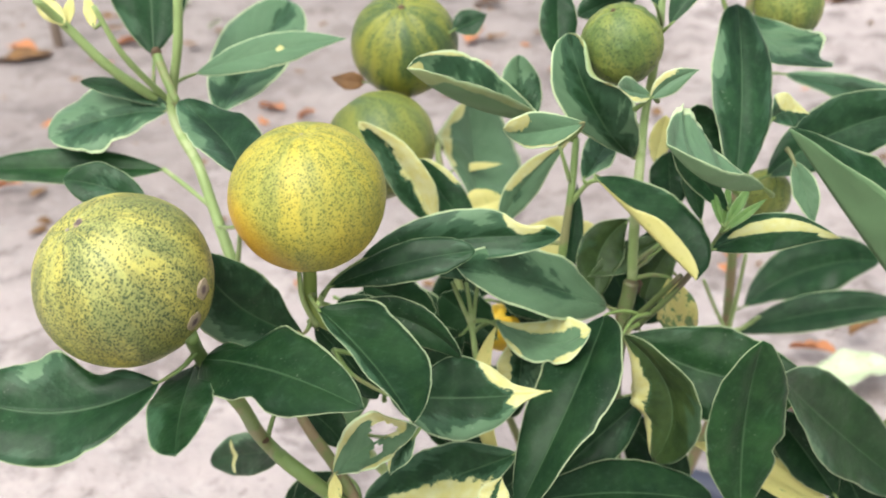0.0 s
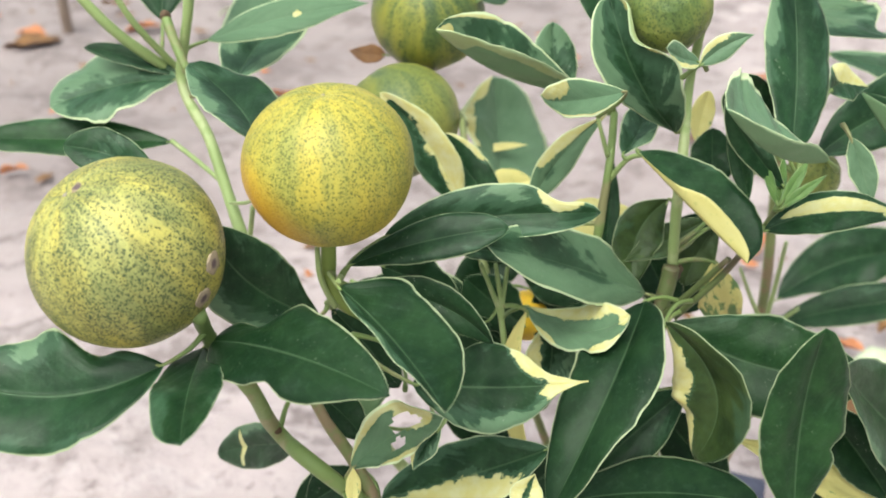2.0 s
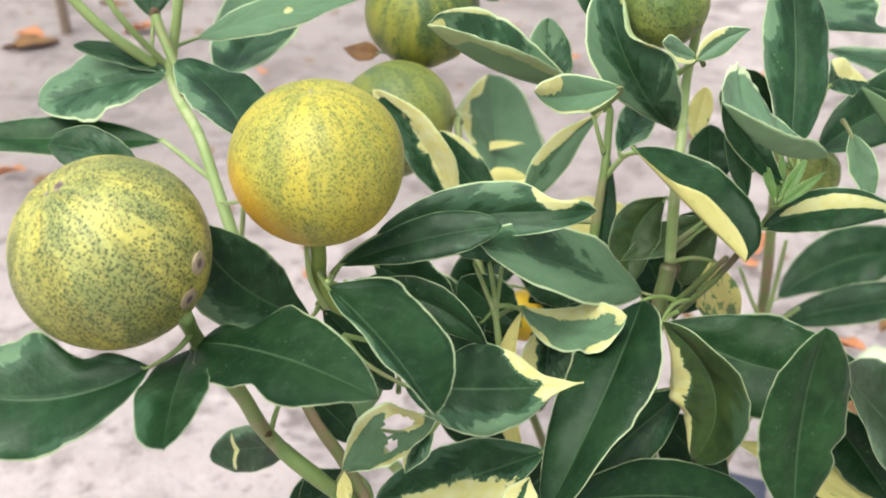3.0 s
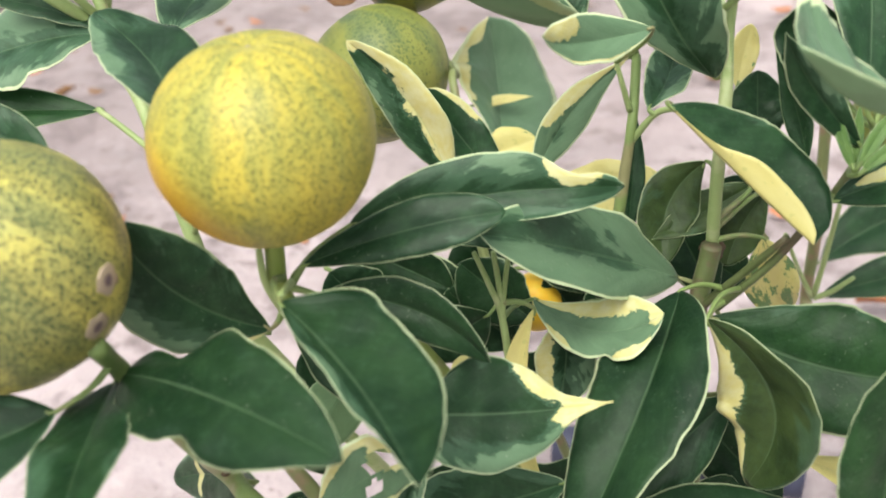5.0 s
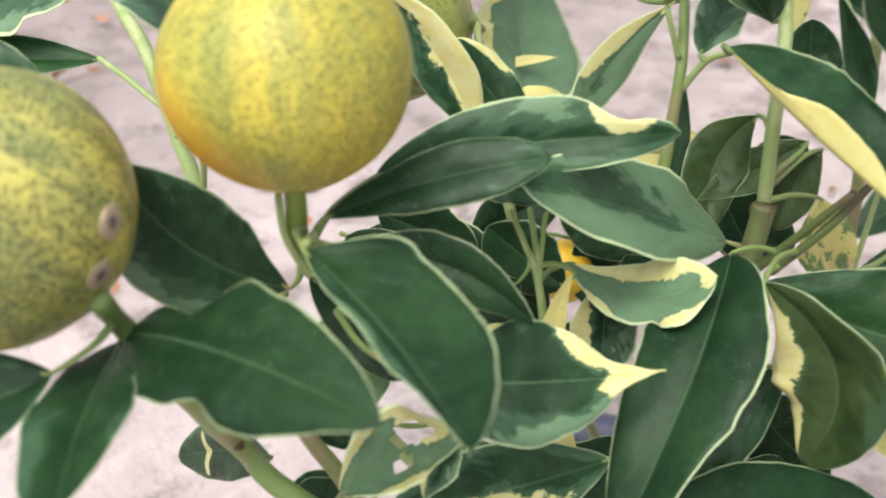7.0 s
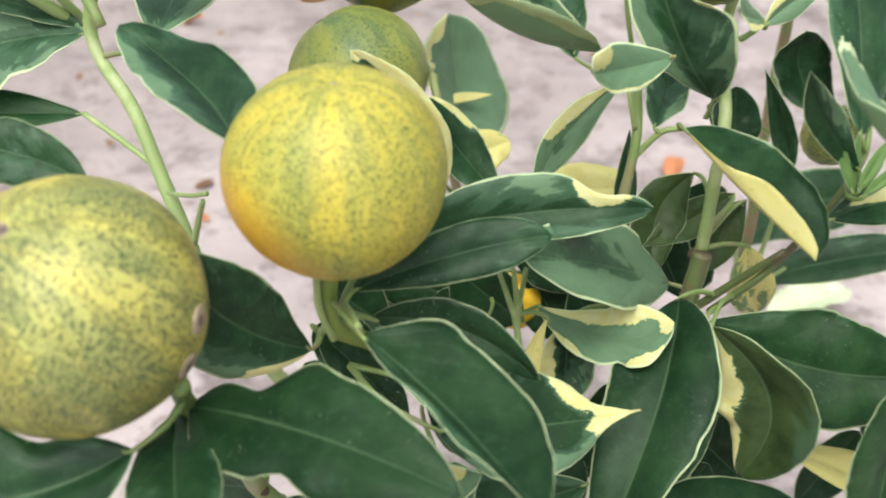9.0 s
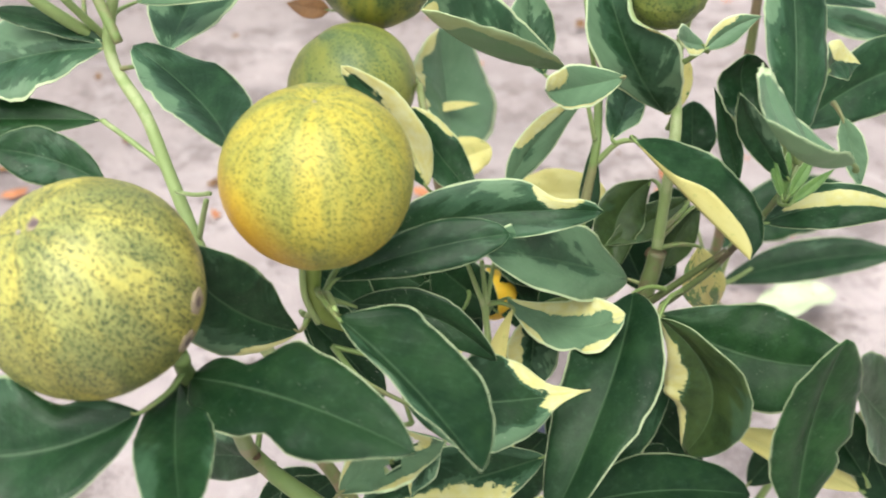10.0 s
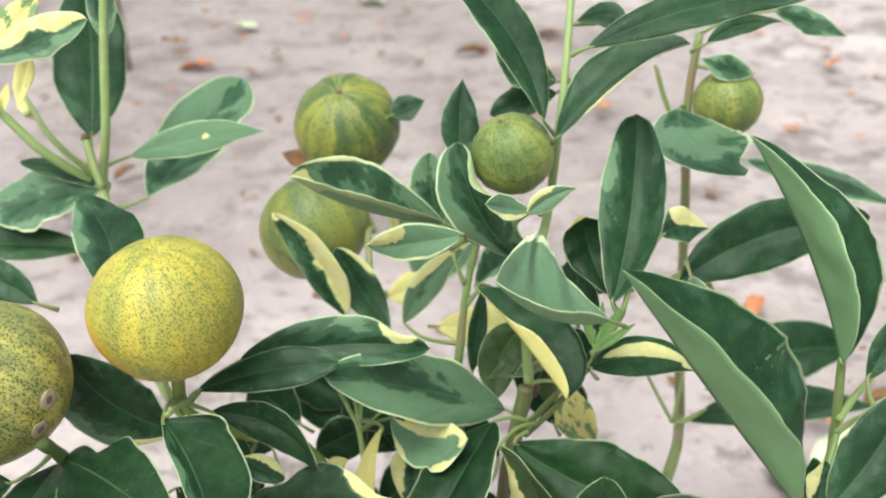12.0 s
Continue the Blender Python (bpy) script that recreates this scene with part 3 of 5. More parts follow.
branch(bush, [(0.0450, -0.0277, 0.3111), (0.0426, -0.0303, 0.3074), (0.0370, -0.0319, 0.2962), (0.0258, -0.0326, 0.2782), (0.0151, -0.0273, 0.2604)], 0.0008, 0.0011, "dark")
branch(bush, [(-0.0791, 0.0844, 0.3090), (-0.0605, 0.0656, 0.2891), (-0.0595, 0.0540, 0.2902), (-0.0524, 0.0286, 0.2645), (-0.0446, 0.0053, 0.2423), (-0.0050, 0.0150, 0.1000), (0.0020, 0.0030, -0.0100)], 0.0012, 0.0018, "brown")
branch(bush, [(-0.0933, -0.0784, 0.2665), (-0.0883, -0.0792, 0.2540), (-0.0822, -0.0796, 0.2420), (-0.0758, -0.0815, 0.2273)], 0.0014, 0.0022, "brown")
branch(bush, [(-0.1580, 0.0100, 0.3020), (-0.1488, 0.0058, 0.2970), (-0.1372, -0.0002, 0.2904)], 0.0008, 0.0009, "young")
branch(bush, [(-0.1338, -0.0074, 0.2872), (-0.1262, -0.0157, 0.2915), (-0.1196, -0.0235, 0.2969)], 0.0006, 0.0007, "young")
branch(bush, [(-0.1217, -0.0204, 0.2926), (-0.1250, -0.0149, 0.2826), (-0.1277, -0.0120, 0.2739)], 0.0008, 0.001, "young")
branch(bush, [(-0.1584, 0.0240, 0.3418), (-0.1556, 0.0203, 0.3361), (-0.1502, 0.0146, 0.3259)], 0.0017, 0.0016, "stem")
branch(bush, [(0.0139, -0.0165, 0.2724), (0.0132, -0.0173, 0.2670), (0.0112, -0.0207, 0.2573), (0.0086, -0.0313, 0.2392), (0.0078, -0.0510, 0.2046), (0.0050, -0.0070, 0.1000), (0.0000, 0.0000, -0.0100)], 0.0026, 0.0032, "dark")
mottled_fruit = fruit(bush, (-0.1285, -0.0956, 0.3185), 0.0236, (-0.4, -0.3, 0.85), "mottled", 0.96, 0.008, "mottled yellow-green fruit with corky scars", 0.4)
yellow_fruit = fruit(bush, (-0.0828, -0.0713, 0.3310), 0.0217, (0.02, -0.05, 1), "yellow", 0.95, 0.006, "nearly ripe yellow fruit with green speckles", 0.4, 0.05)
striped_fruit = fruit(bush, (-0.0763, 0.0928, 0.3237), 0.0231, (0.03, -0.5, 1), "striped", 0.93, 0.028, "green-and-yellow striped fruit")
lower_striped_fruit = fruit(bush, (-0.0847, 0.0610, 0.2900), 0.0238, (-0.5, 0.2, 0.7), "dull", 0.93, 0.015, "green-and-yellow striped fruit")
green_fruit = fruit(bush, (0.0074, 0.0027, 0.3513), 0.0135, (-0.3, -0.2, 1), "young", 0.98, 0.004, "small unripe green fruit", 1.0, 0.0, 0.035)
capped_fruit = fruit(bush, (0.0826, 0.0945, 0.3378), 0.0136, (0.1, -0.1, -1), "young", 0.98, 0.015, "small unripe green fruit", 1.0, 0.0, 0.035)
shaded_fruit = fruit(bush, (0.0701, 0.0400, 0.2793), 0.0096, (0.2, -0.1, 1), "young", 1.05, 0.004, "small unripe green fruit", 1.0, 0.0, 0.035)
orange_fruit = fruit(bush, (-0.0326, 0.0189, 0.2282), 0.0097, (0.3, -0.4, 1), "orange", 1.0, 0.0, "small orange fruit half hidden by leaves")
leaf(bush, (-0.1585, 0.0247, 0.3195), (-0.2032, 0.0157, 0.3118), (-0.1910, 0.0366, 0.3244), (-0.1775, 0.0088, 0.3111), "pale", "o", fold=.1, marble=[(0.5, 0, 0.6, 0.4)], stalk=(-0.1569, 0.0250, 0.3186))
leaf(bush, (-0.1583, 0.0270, 0.3198), (-0.1910, 0.0259, 0.3304), (-0.1759, 0.0312, 0.3297), (-0.1761, 0.0250, 0.3241), "green", "e", stalk=(-0.1569, 0.0250, 0.3186))
leaf(bush, (-0.1606, 0.0157, 0.2991), (-0.2254, 0.0010, 0.3055), (-0.1988, 0.0157, 0.3080), (-0.1951, 0.0026, 0.2986), "rich", "e", stalk=(-0.1580, 0.0100, 0.3020))
leaf(bush, (-0.1360, -0.0560, 0.3196), (-0.1622, -0.0540, 0.3280), (-0.1528, -0.0488, 0.3319), (-0.1498, -0.0587, 0.3206), "green", "e", marble=[(0.6, 0.5, 0.4, 0.5)], stalk=(-0.1312, -0.0534, 0.3161))
leaf(bush, (-0.1018, -0.0718, 0.3384), (-0.1333, -0.0253, 0.3423), (-0.1022, -0.0417, 0.3371), (-0.1224, -0.0501, 0.3391), "green", "o", marble=[(0.6, 0.9, 0.6, 0.35), (0.9, 0.5, 0.3, 0.5)], stalk=(-0.0990, -0.0729, 0.3360))
leaf(bush, (-0.1409, 0.0304, 0.3157), (-0.1292, 0.1082, 0.3388), (-0.1164, 0.0835, 0.3309), (-0.1532, 0.0734, 0.3313), "pale", "o", marble=[(0.7, 0.7, 0.4, 0.4)], stalk=(-0.1533, 0.0205, 0.3146))
leaf(bush, (-0.1502, 0.0382, 0.3294), (-0.0891, 0.0303, 0.3452), (-0.1171, 0.0319, 0.3341), (-0.1210, 0.0429, 0.3435), "pale", "n", marble=[(0.5, 0.5, 0.9, 0.9)], cream=[(0.56, 0.5, 0.03, 0.09)], fold=.05, stalk=(-0.1541, 0.0252, 0.3302))
leaf(bush, (-0.1667, 0.0406, 0.3361), (-0.1728, 0.0705, 0.3924), (-0.1539, 0.0580, 0.3617), (-0.1849, 0.0525, 0.3641), "green", "e", fold=.2, stalk=(-0.1635, 0.0274, 0.3287))
leaf(bush, (-0.1526, 0.0418, 0.3757), (-0.1570, 0.0524, 0.3965), (-0.1498, 0.0507, 0.3884), (-0.1614, 0.0485, 0.3889), "pale", "n", stalk=(-0.1475, 0.0330, 0.3788))
leaf(bush, (-0.1231, -0.0657, 0.4014), (-0.0975, -0.0554, 0.4102), (-0.1063, -0.0630, 0.4026), (-0.1126, -0.0559, 0.4105), "pale", "e", cream=[(0.75, 0.9, 0.32, 0.34), (0.3, 0.9, 0.22, 0.26)], stalk=(-0.1275, -0.0645, 0.3978))
leaf(bush, (-0.1277, -0.0544, 0.4025), (-0.1163, -0.0455, 0.4142), (-0.1176, -0.0510, 0.4064), (-0.1272, -0.0490, 0.4104), "olive", "n", stalk=(-0.1308, -0.0538, 0.3974))
leaf(bush, (-0.1239, -0.0449, 0.3973), (-0.1267, -0.0532, 0.3833), (-0.1289, -0.0477, 0.3923), (-0.1230, -0.0466, 0.3920), "yellow", "n", stalk=(-0.1231, -0.0393, 0.3995))
# marble along the lower half is a painted strip of sheen
leaf(bush, (-0.0908, -0.0663, 0.2820), (-0.1158, -0.0760, 0.3159), (-0.0989, -0.0689, 0.3040), (-0.1155, -0.0801, 0.2907), "green", "e", cream=[(0.12, 1, 0.2, 0.14)], marble=[(0.5, 1, 0.6, 0.45)], stalk=(-0.0887, -0.0623, 0.2839))
leaf(bush, (-0.1117, -0.0947, 0.2923), (-0.0605, -0.1267, 0.3027), (-0.0957, -0.1178, 0.2955), (-0.0848, -0.0996, 0.3064), "deep", "m", dents=[(0.25, 1, 0.45, 0.10), (0.43, 1, -0.10, 0.05), (0.47, -1, 0.28, 0.09), (0.15, -1, -0.38, 0.10), (0.05, -1, -0.4, 0.05)], fold=.1, stalk=(-0.1119, -0.0947, 0.2930))
leaf(bush, (-0.1152, -0.0926, 0.2885), (-0.1033, -0.1400, 0.2978), (-0.1185, -0.1183, 0.2941), (-0.1029, -0.1129, 0.2951), "green", "b", stalk=(-0.1122, -0.0932, 0.2907))
leaf(bush, (-0.1196, -0.1071, 0.2937), (-0.1756, -0.1130, 0.2937), (-0.1506, -0.1030, 0.2984), (-0.1400, -0.1280, 0.2823), "green", "b", dents=[(0.27, -1, 0.30, 0.11), (0.52, -1, -0.12, 0.08)], marble=[(0.62, 0.1, 0.25, 0.35)], stalk=(-0.1114, -0.0976, 0.2977))
# marble on the left half paints the sheen of the folded side
leaf(bush, (-0.0779, -0.0932, 0.3091), (-0.0479, -0.1319, 0.3031), (-0.0608, -0.1174, 0.3058), (-0.0486, -0.1044, 0.3064), "deep", "m", marble=[(0.5, 0.12, 0.7, 0.30), (0.15, 0.3, 0.3, 0.3)], dents=[(0.14, 1, -0.6, 0.11)], mid=(-0.0614, -0.1099, 0.3044), stalk=(-0.0848, -0.0700, 0.2985))
leaf(bush, (-0.0772, -0.0679, 0.2923), (-0.0405, -0.0788, 0.2836), (-0.0541, -0.0729, 0.2827), (-0.0578, -0.0659, 0.2952), "deep", "e", stalk=(-0.0838, -0.0685, 0.2950))
leaf(bush, (-0.0807, -0.0676, 0.2998), (-0.0374, -0.0595, 0.3084), (-0.0564, -0.0676, 0.3022), (-0.0506, -0.0563, 0.3117), "green", "e", fold=.1, stalk=(-0.0830, -0.0695, 0.2969))
leaf(bush, (-0.0735, -0.0509, 0.2998), (-0.0125, -0.0421, 0.3041), (-0.0309, -0.0475, 0.2968), (-0.0483, -0.0396, 0.3114), "vari", "e", cream=[(0.83, 0.95, 0.10, 0.38)], dents=[(0.84, 1, 0.45, 0.09)], tipbend=(0.75, 0.10), rolls=[(-1, 0.6, 0.25, 0.72, 2.2)], marble=[(0.62, 0.75, 0.16, 0.4)], stalk=(-0.0838, -0.0685, 0.2950))
# pale look and marble put the sky's sheen into this leaf's colour
leaf(bush, (0.0063, -0.0151, 0.2611), (-0.0434, -0.0573, 0.3014), (-0.0151, -0.0232, 0.2879), (-0.0194, -0.0485, 0.2788), "pale", "e", fold=.16, marble=[(0.5, 1, 0.7, 0.7), (0.3, 0.3, 0.5, 0.5)], stalk=(0.0121, -0.0193, 0.2615))
leaf(bush, (-0.0627, -0.0807, 0.2706), (-0.0143, -0.0713, 0.2666), (-0.0421, -0.0871, 0.2595), (-0.0408, -0.0674, 0.2761), "deep", "a", dents=[(0.80, 1, 0.30, 0.08), (0.84, -1, 0.25, 0.07), (0.16, 1, 0.4, 0.10)], fold=.08, cream=[(1, 0.5, 0.25, 0.9), (0.76, 0.94, 0.18, 0.26)], marble=[(0.5, 0, 0.7, 0.5)], stalk=(-0.0827, -0.0620, 0.2731))
leaf(bush, (0.0046, -0.0307, 0.2679), (-0.0236, -0.0881, 0.2330), (-0.0185, -0.0540, 0.2581), (0.0081, -0.0596, 0.2698), "deep", "e", stalk=(0.0163, -0.0257, 0.2651))
leaf(bush, (0.0188, -0.0386, 0.2398), (-0.0215, -0.0698, 0.2175), (-0.0049, -0.0504, 0.2380), (0.0124, -0.0529, 0.2285), "green", "e", stalk=(0.0084, -0.0341, 0.2343))
leaf(bush, (-0.0211, -0.0817, 0.2300), (0.0400, -0.0663, 0.2189), (0.0089, -0.0803, 0.2209), (0.0109, -0.0616, 0.2321), "deep", "e", stalk=(-0.0259, -0.0799, 0.2289))
leaf(bush, (0.0090, -0.0457, 0.2704), (0.0206, -0.0581, 0.2282), (0.0102, -0.0490, 0.2534), (0.0309, -0.0660, 0.2645), "dusk", "e", cream=[(0.25, 0.0, 0.36, 0.30), (0.6, 0, 0.5, 0.17)], stalk=(0.0197, -0.0296, 0.2681))
blemished_leaf = leaf(bush, (0.0121, -0.0349, 0.2628), (0.0687, -0.0490, 0.2557), (0.0370, -0.0543, 0.2424), (0.0445, -0.0359, 0.2671), "rich", "e", fold=.08, stalk=(0.0166, -0.0281, 0.2630))
leaf(bush, (0.0421, -0.0902, 0.2369), (0.0422, -0.0837, 0.2954), (0.0531, -0.0814, 0.2708), (0.0295, -0.0898, 0.2657), "rich", "e", fold=.15, dents=[(0.36, -1, 0.22, 0.045)], stalk=(0.0421, -0.0877, 0.2300))
leaf(bush, (0.0508, -0.0775, 0.2786), (0.1146, -0.0425, 0.2035), (0.0734, -0.0668, 0.2356), (0.0753, -0.0512, 0.2613), "rich", "e", marble=[(0.35, 0, 0.3, 0.4)], stalk=(0.0477, -0.0762, 0.2802))
leaf(bush, (0.0885, -0.0444, 0.1952), (0.0331, -0.0495, 0.2301), (0.0647, -0.0410, 0.2168), (0.0621, -0.0516, 0.2095), "yellow", "n", stalk=(0.0927, -0.0411, 0.1905))
leaf(bush, (0.0922, -0.0836, 0.2916), (0.0442, -0.0699, 0.3517), (0.0892, -0.0569, 0.3242), (0.0768, -0.0828, 0.3322), "green", "f", mid=(0.0706, -0.0764, 0.3173), wave=.3, stalk=(0.0952, -0.0815, 0.2858))
leaf(bush, (0.1034, -0.0576, 0.3195), (0.0764, -0.0329, 0.3741), (0.1105, -0.0298, 0.3447), (0.1013, -0.0533, 0.3513), "green", "f", mid=(0.0937, -0.0454, 0.3451), wave=.2, stalk=(0.1051, -0.0508, 0.3158))
leaf(bush, (0.0650, 0.0227, 0.2952), (0.1313, 0.0466, 0.3129), (0.1022, 0.0327, 0.2989), (0.0853, 0.0407, 0.3169), "green", "e", stalk=(0.0605, 0.0241, 0.2920))
leaf(bush, (0.0419, -0.0288, 0.3163), (0.0465, 0.0212, 0.3592), (0.0573, 0.0017, 0.3363), (0.0364, -0.0065, 0.3402), "green", "b", fold=.12, marble=[(0.7, 0.9, 0.25, 0.2)], stalk=(0.0450, -0.0277, 0.3111))
leaf(bush, (0.0408, -0.0193, 0.3135), (0.0320, -0.0062, 0.3341), (0.0416, -0.0033, 0.3260), (0.0246, -0.0081, 0.3241), "deep", "o", stalk=(0.0450, -0.0277, 0.3111))
leaf(bush, (0.0422, -0.0617, 0.3308), (0.0128, -0.0766, 0.3501), (0.0241, -0.0461, 0.3467), (0.0238, -0.0786, 0.3464), "mint", "o", wave=0.15, mid=(0.0253, -0.0720, 0.3374), stalk=(0.0461, -0.0567, 0.3262))
leaf(bush, (-0.0008, -0.0246, 0.3161), (0.0299, -0.0475, 0.2924), (0.0261, -0.0392, 0.3023), (0.0344, -0.0304, 0.3027), "goldback", "b", wave=0.12, dents=[(0.12, -1, 1.0, 0.30)], mid=(0.0182, -0.0350, 0.2997), stalk=(0.0020, -0.0145, 0.3108))
leaf(bush, (0.0359, -0.0363, 0.2970), (0.0679, -0.0545, 0.3115), (0.0492, -0.0465, 0.3018), (0.0501, -0.0358, 0.3101), "green", "n", cream=[(0.62, 0.66, 0.50, 0.17), (0.95, 0.5, 0.12, 0.4)], fold=.08, stalk=(0.0370, -0.0319, 0.2962))
leaf(bush, (0.0980, 0.1530, 0.1546), (0.1625, 0.1459, 0.1896), (0.1339, 0.1443, 0.1686), (0.1287, 0.1720, 0.1876), "green", "e", stalk=(0.0936, 0.1565, 0.1502))
leaf(bush, (0.0797, 0.0915, 0.1785), (0.1587, 0.0828, 0.2020), (0.1176, 0.0829, 0.1870), (0.1246, 0.0997, 0.1998), "green", "n", stalk=(0.0759, 0.0965, 0.1777))
leaf(bush, (0.0631, 0.0843, 0.3384), (0.0848, 0.0342, 0.3328), (0.0522, 0.0534, 0.3346), (0.0892, 0.0621, 0.3346), "pale", "o", marble=[(0.5, 0.5, 0.5, 0.3)], mid=(0.0676, 0.0573, 0.3346), dents=[(0.75, -1, 0.3, 0.1), (0.85, 1, 0.4, 0.12)], stalk=(0.0671, 0.0950, 0.3352))
leaf(bush, (0.0985, 0.1453, 0.2917), (0.1633, 0.1258, 0.2805), (0.1356, 0.1310, 0.2808), (0.1384, 0.1419, 0.2900), "pale", "n", stalk=(0.0937, 0.1498, 0.2905))
leaf(bush, (0.0127, -0.0033, 0.3137), (-0.0102, -0.0005, 0.3561), (0.0094, -0.0169, 0.3398), (-0.0171, -0.0109, 0.3451), "pale", "e", mid=(-0.0023, -0.0078, 0.3356), dents=[(0.72, -1, 0.50, 0.13)], rolls=[(-1, 0.85, 0.16, 0.6, 1.8)], cream=[(0.82, 0.0, 0.26, 0.22)], marble=[(0.5, 0.95, 0.6, 0.35)], stalk=(0.0157, -0.0026, 0.3153))
leaf(bush, (0.0153, -0.0193, 0.3418), (0.0037, -0.0327, 0.3503), (0.0079, -0.0230, 0.3494), (0.0082, -0.0308, 0.3445), "mint", "n", fold=.3, cream=[(0.5, 1, 0.5, 0.22)], stalk=(0.0183, -0.0129, 0.3377))
leaf(bush, (0.0148, -0.0213, 0.3416), (0.0297, -0.0171, 0.3494), (0.0222, -0.0213, 0.3435), (0.0177, -0.0201, 0.3487), "mint", "n", fold=.35, cream=[(0.3, 1, 0.4, 0.26)], stalk=(0.0105, -0.0195, 0.3373))
leaf(bush, (-0.0170, 0.0066, 0.3226), (-0.0599, -0.0233, 0.3522), (-0.0379, 0.0020, 0.3460), (-0.0382, -0.0205, 0.3463), "pale", "e", wave=0.12, cream=[(0.95, 0.7, 0.12, 0.5), (0.55, 1.0, 0.55, 0.14), (0.75, 0.0, 0.3, 0.07)], mid=(-0.0438, -0.0099, 0.3356), marble=[(0.6, 0.65, 0.45, 0.5)], stalk=(-0.0058, 0.0078, 0.3156))
leaf(bush, (-0.0051, -0.0207, 0.3333), (-0.0316, -0.0444, 0.3400), (-0.0225, -0.0284, 0.3401), (-0.0213, -0.0363, 0.3305), "mint", "n", cream=[(0.80, 0.18, 0.26, 0.30), (0.5, 1.0, 0.5, 0.08)], tipbend=(0.6, 0.08), fold=.35, stalk=(-0.0121, -0.0071, 0.3203))
leaf(bush, (-0.0575, 0.0107, 0.2786), (-0.0842, 0.0159, 0.3187), (-0.0565, 0.0123, 0.2976), (-0.0755, 0.0127, 0.2977), "vari", "e", cream=[(0.28, 0.0, 0.60, 0.60), (0.75, 0.0, 0.40, 0.34), (1.0, 0.5, 0.08, 0.5)], stalk=(-0.0524, 0.0286, 0.2645))
leaf(bush, (-0.0405, 0.0094, 0.2745), (-0.0640, 0.0250, 0.3002), (-0.0456, 0.0204, 0.2888), (-0.0640, 0.0169, 0.2895), "green", "e", cream=[(0.85, 0, 0.3, 0.16)], stalk=(-0.0502, 0.0220, 0.2581))
leaf(bush, (-0.0460, 0.0802, 0.2526), (-0.0520, 0.1272, 0.2857), (-0.0272, 0.1300, 0.2555), (-0.0624, 0.0935, 0.2750), "mint", "o", cream=[(0.66, 1.0, 0.5, 0.13), (0.95, 0.9, 0.1, 0.2)], marble=[(0.5, 0.5, 0.7, 0.2)], stalk=(-0.0555, 0.0395, 0.2755))
leaf(bush, (-0.0581, 0.1007, 0.2602), (-0.0350, 0.1042, 0.2623), (-0.0464, 0.1014, 0.2603), (-0.0477, 0.1042, 0.2630), "yellow", "n", stalk=(-0.0631, 0.1012, 0.2572))
leaf(bush, (-0.0323, 0.0003, 0.2845), (-0.0080, 0.0065, 0.3157), (-0.0174, 0.0033, 0.2994), (-0.0295, 0.0036, 0.3010), "mint", "n", cream=[(0.72, 1.0, 0.45, 0.42), (1.0, 0.5, 0.12, 0.5)], stalk=(-0.0096, -0.0109, 0.2846))
leaf(bush, (-0.0305, 0.0465, 0.2529), (0.0072, 0.0350, 0.2626), (-0.0102, 0.0340, 0.2521), (-0.0110, 0.0483, 0.2639), "yellow", "e", stalk=(-0.0349, 0.0508, 0.2498))
leaf(bush, (-0.0516, 0.0481, 0.2651), (-0.0328, 0.0588, 0.2667), (-0.0394, 0.0486, 0.2613), (-0.0431, 0.0594, 0.2712), "yellow", "e", stalk=(-0.0555, 0.0395, 0.2755))
leaf(bush, (0.0135, 0.0021, 0.2875), (0.0026, -0.0124, 0.2630), (-0.0027, 0.0000, 0.2810), (0.0138, -0.0018, 0.2776), "dusk", "e", stalk=(0.0140, -0.0138, 0.2879))
leaf(bush, (0.0273, 0.0035, 0.2795), (-0.0007, -0.0080, 0.2689), (0.0076, -0.0002, 0.2766), (0.0176, -0.0050, 0.2713), "dusk", "n", stalk=(0.0144, -0.0133, 0.2781))
leaf(bush, (0.0312, 0.0040, 0.2770), (0.0202, -0.0070, 0.2595), (0.0181, -0.0005, 0.2699), (0.0302, -0.0027, 0.2667), "dusk", "e", stalk=(0.0145, -0.0132, 0.2749))
leaf(bush, (0.0273, -0.0141, 0.2732), (0.0374, -0.0101, 0.2460), (0.0239, -0.0162, 0.2590), (0.0401, -0.0131, 0.2554), "olive", "e", stalk=(0.0146, -0.0130, 0.2716))
leaf(bush, (0.0297, 0.0140, 0.2847), (0.0293, 0.0249, 0.3039), (0.0376, 0.0203, 0.2942), (0.0219, 0.0190, 0.2947), "green", "e", stalk=(0.0298, 0.0146, 0.2784))
leaf(bush, (-0.0038, -0.0102, 0.3086), (0.0058, 0.0187, 0.3160), (0.0095, 0.0064, 0.3132), (-0.0042, 0.0040, 0.3124), "pale", "e", stalk=(-0.0023, -0.0109, 0.3076))
leaf(bush, (-0.0069, -0.0048, 0.2684), (-0.0045, 0.0116, 0.2968), (-0.0022, 0.0020, 0.2811), (-0.0092, 0.0006, 0.2806), "green", "n", stalk=(-0.0104, -0.0136, 0.2713))
leaf(bush, (0.0367, -0.0092, 0.2933), (0.0281, 0.0043, 0.3188), (0.0380, -0.0074, 0.3010), (0.0289, -0.0004, 0.3082), "green", "n", stalk=(0.0354, -0.0320, 0.2937))
leaf(bush, (0.0255, 0.0315, 0.2959), (0.0295, 0.0408, 0.3116), (0.0318, 0.0370, 0.3040), (0.0233, 0.0371, 0.3051), "yellow", "e", stalk=(0.0245, 0.0320, 0.2897))
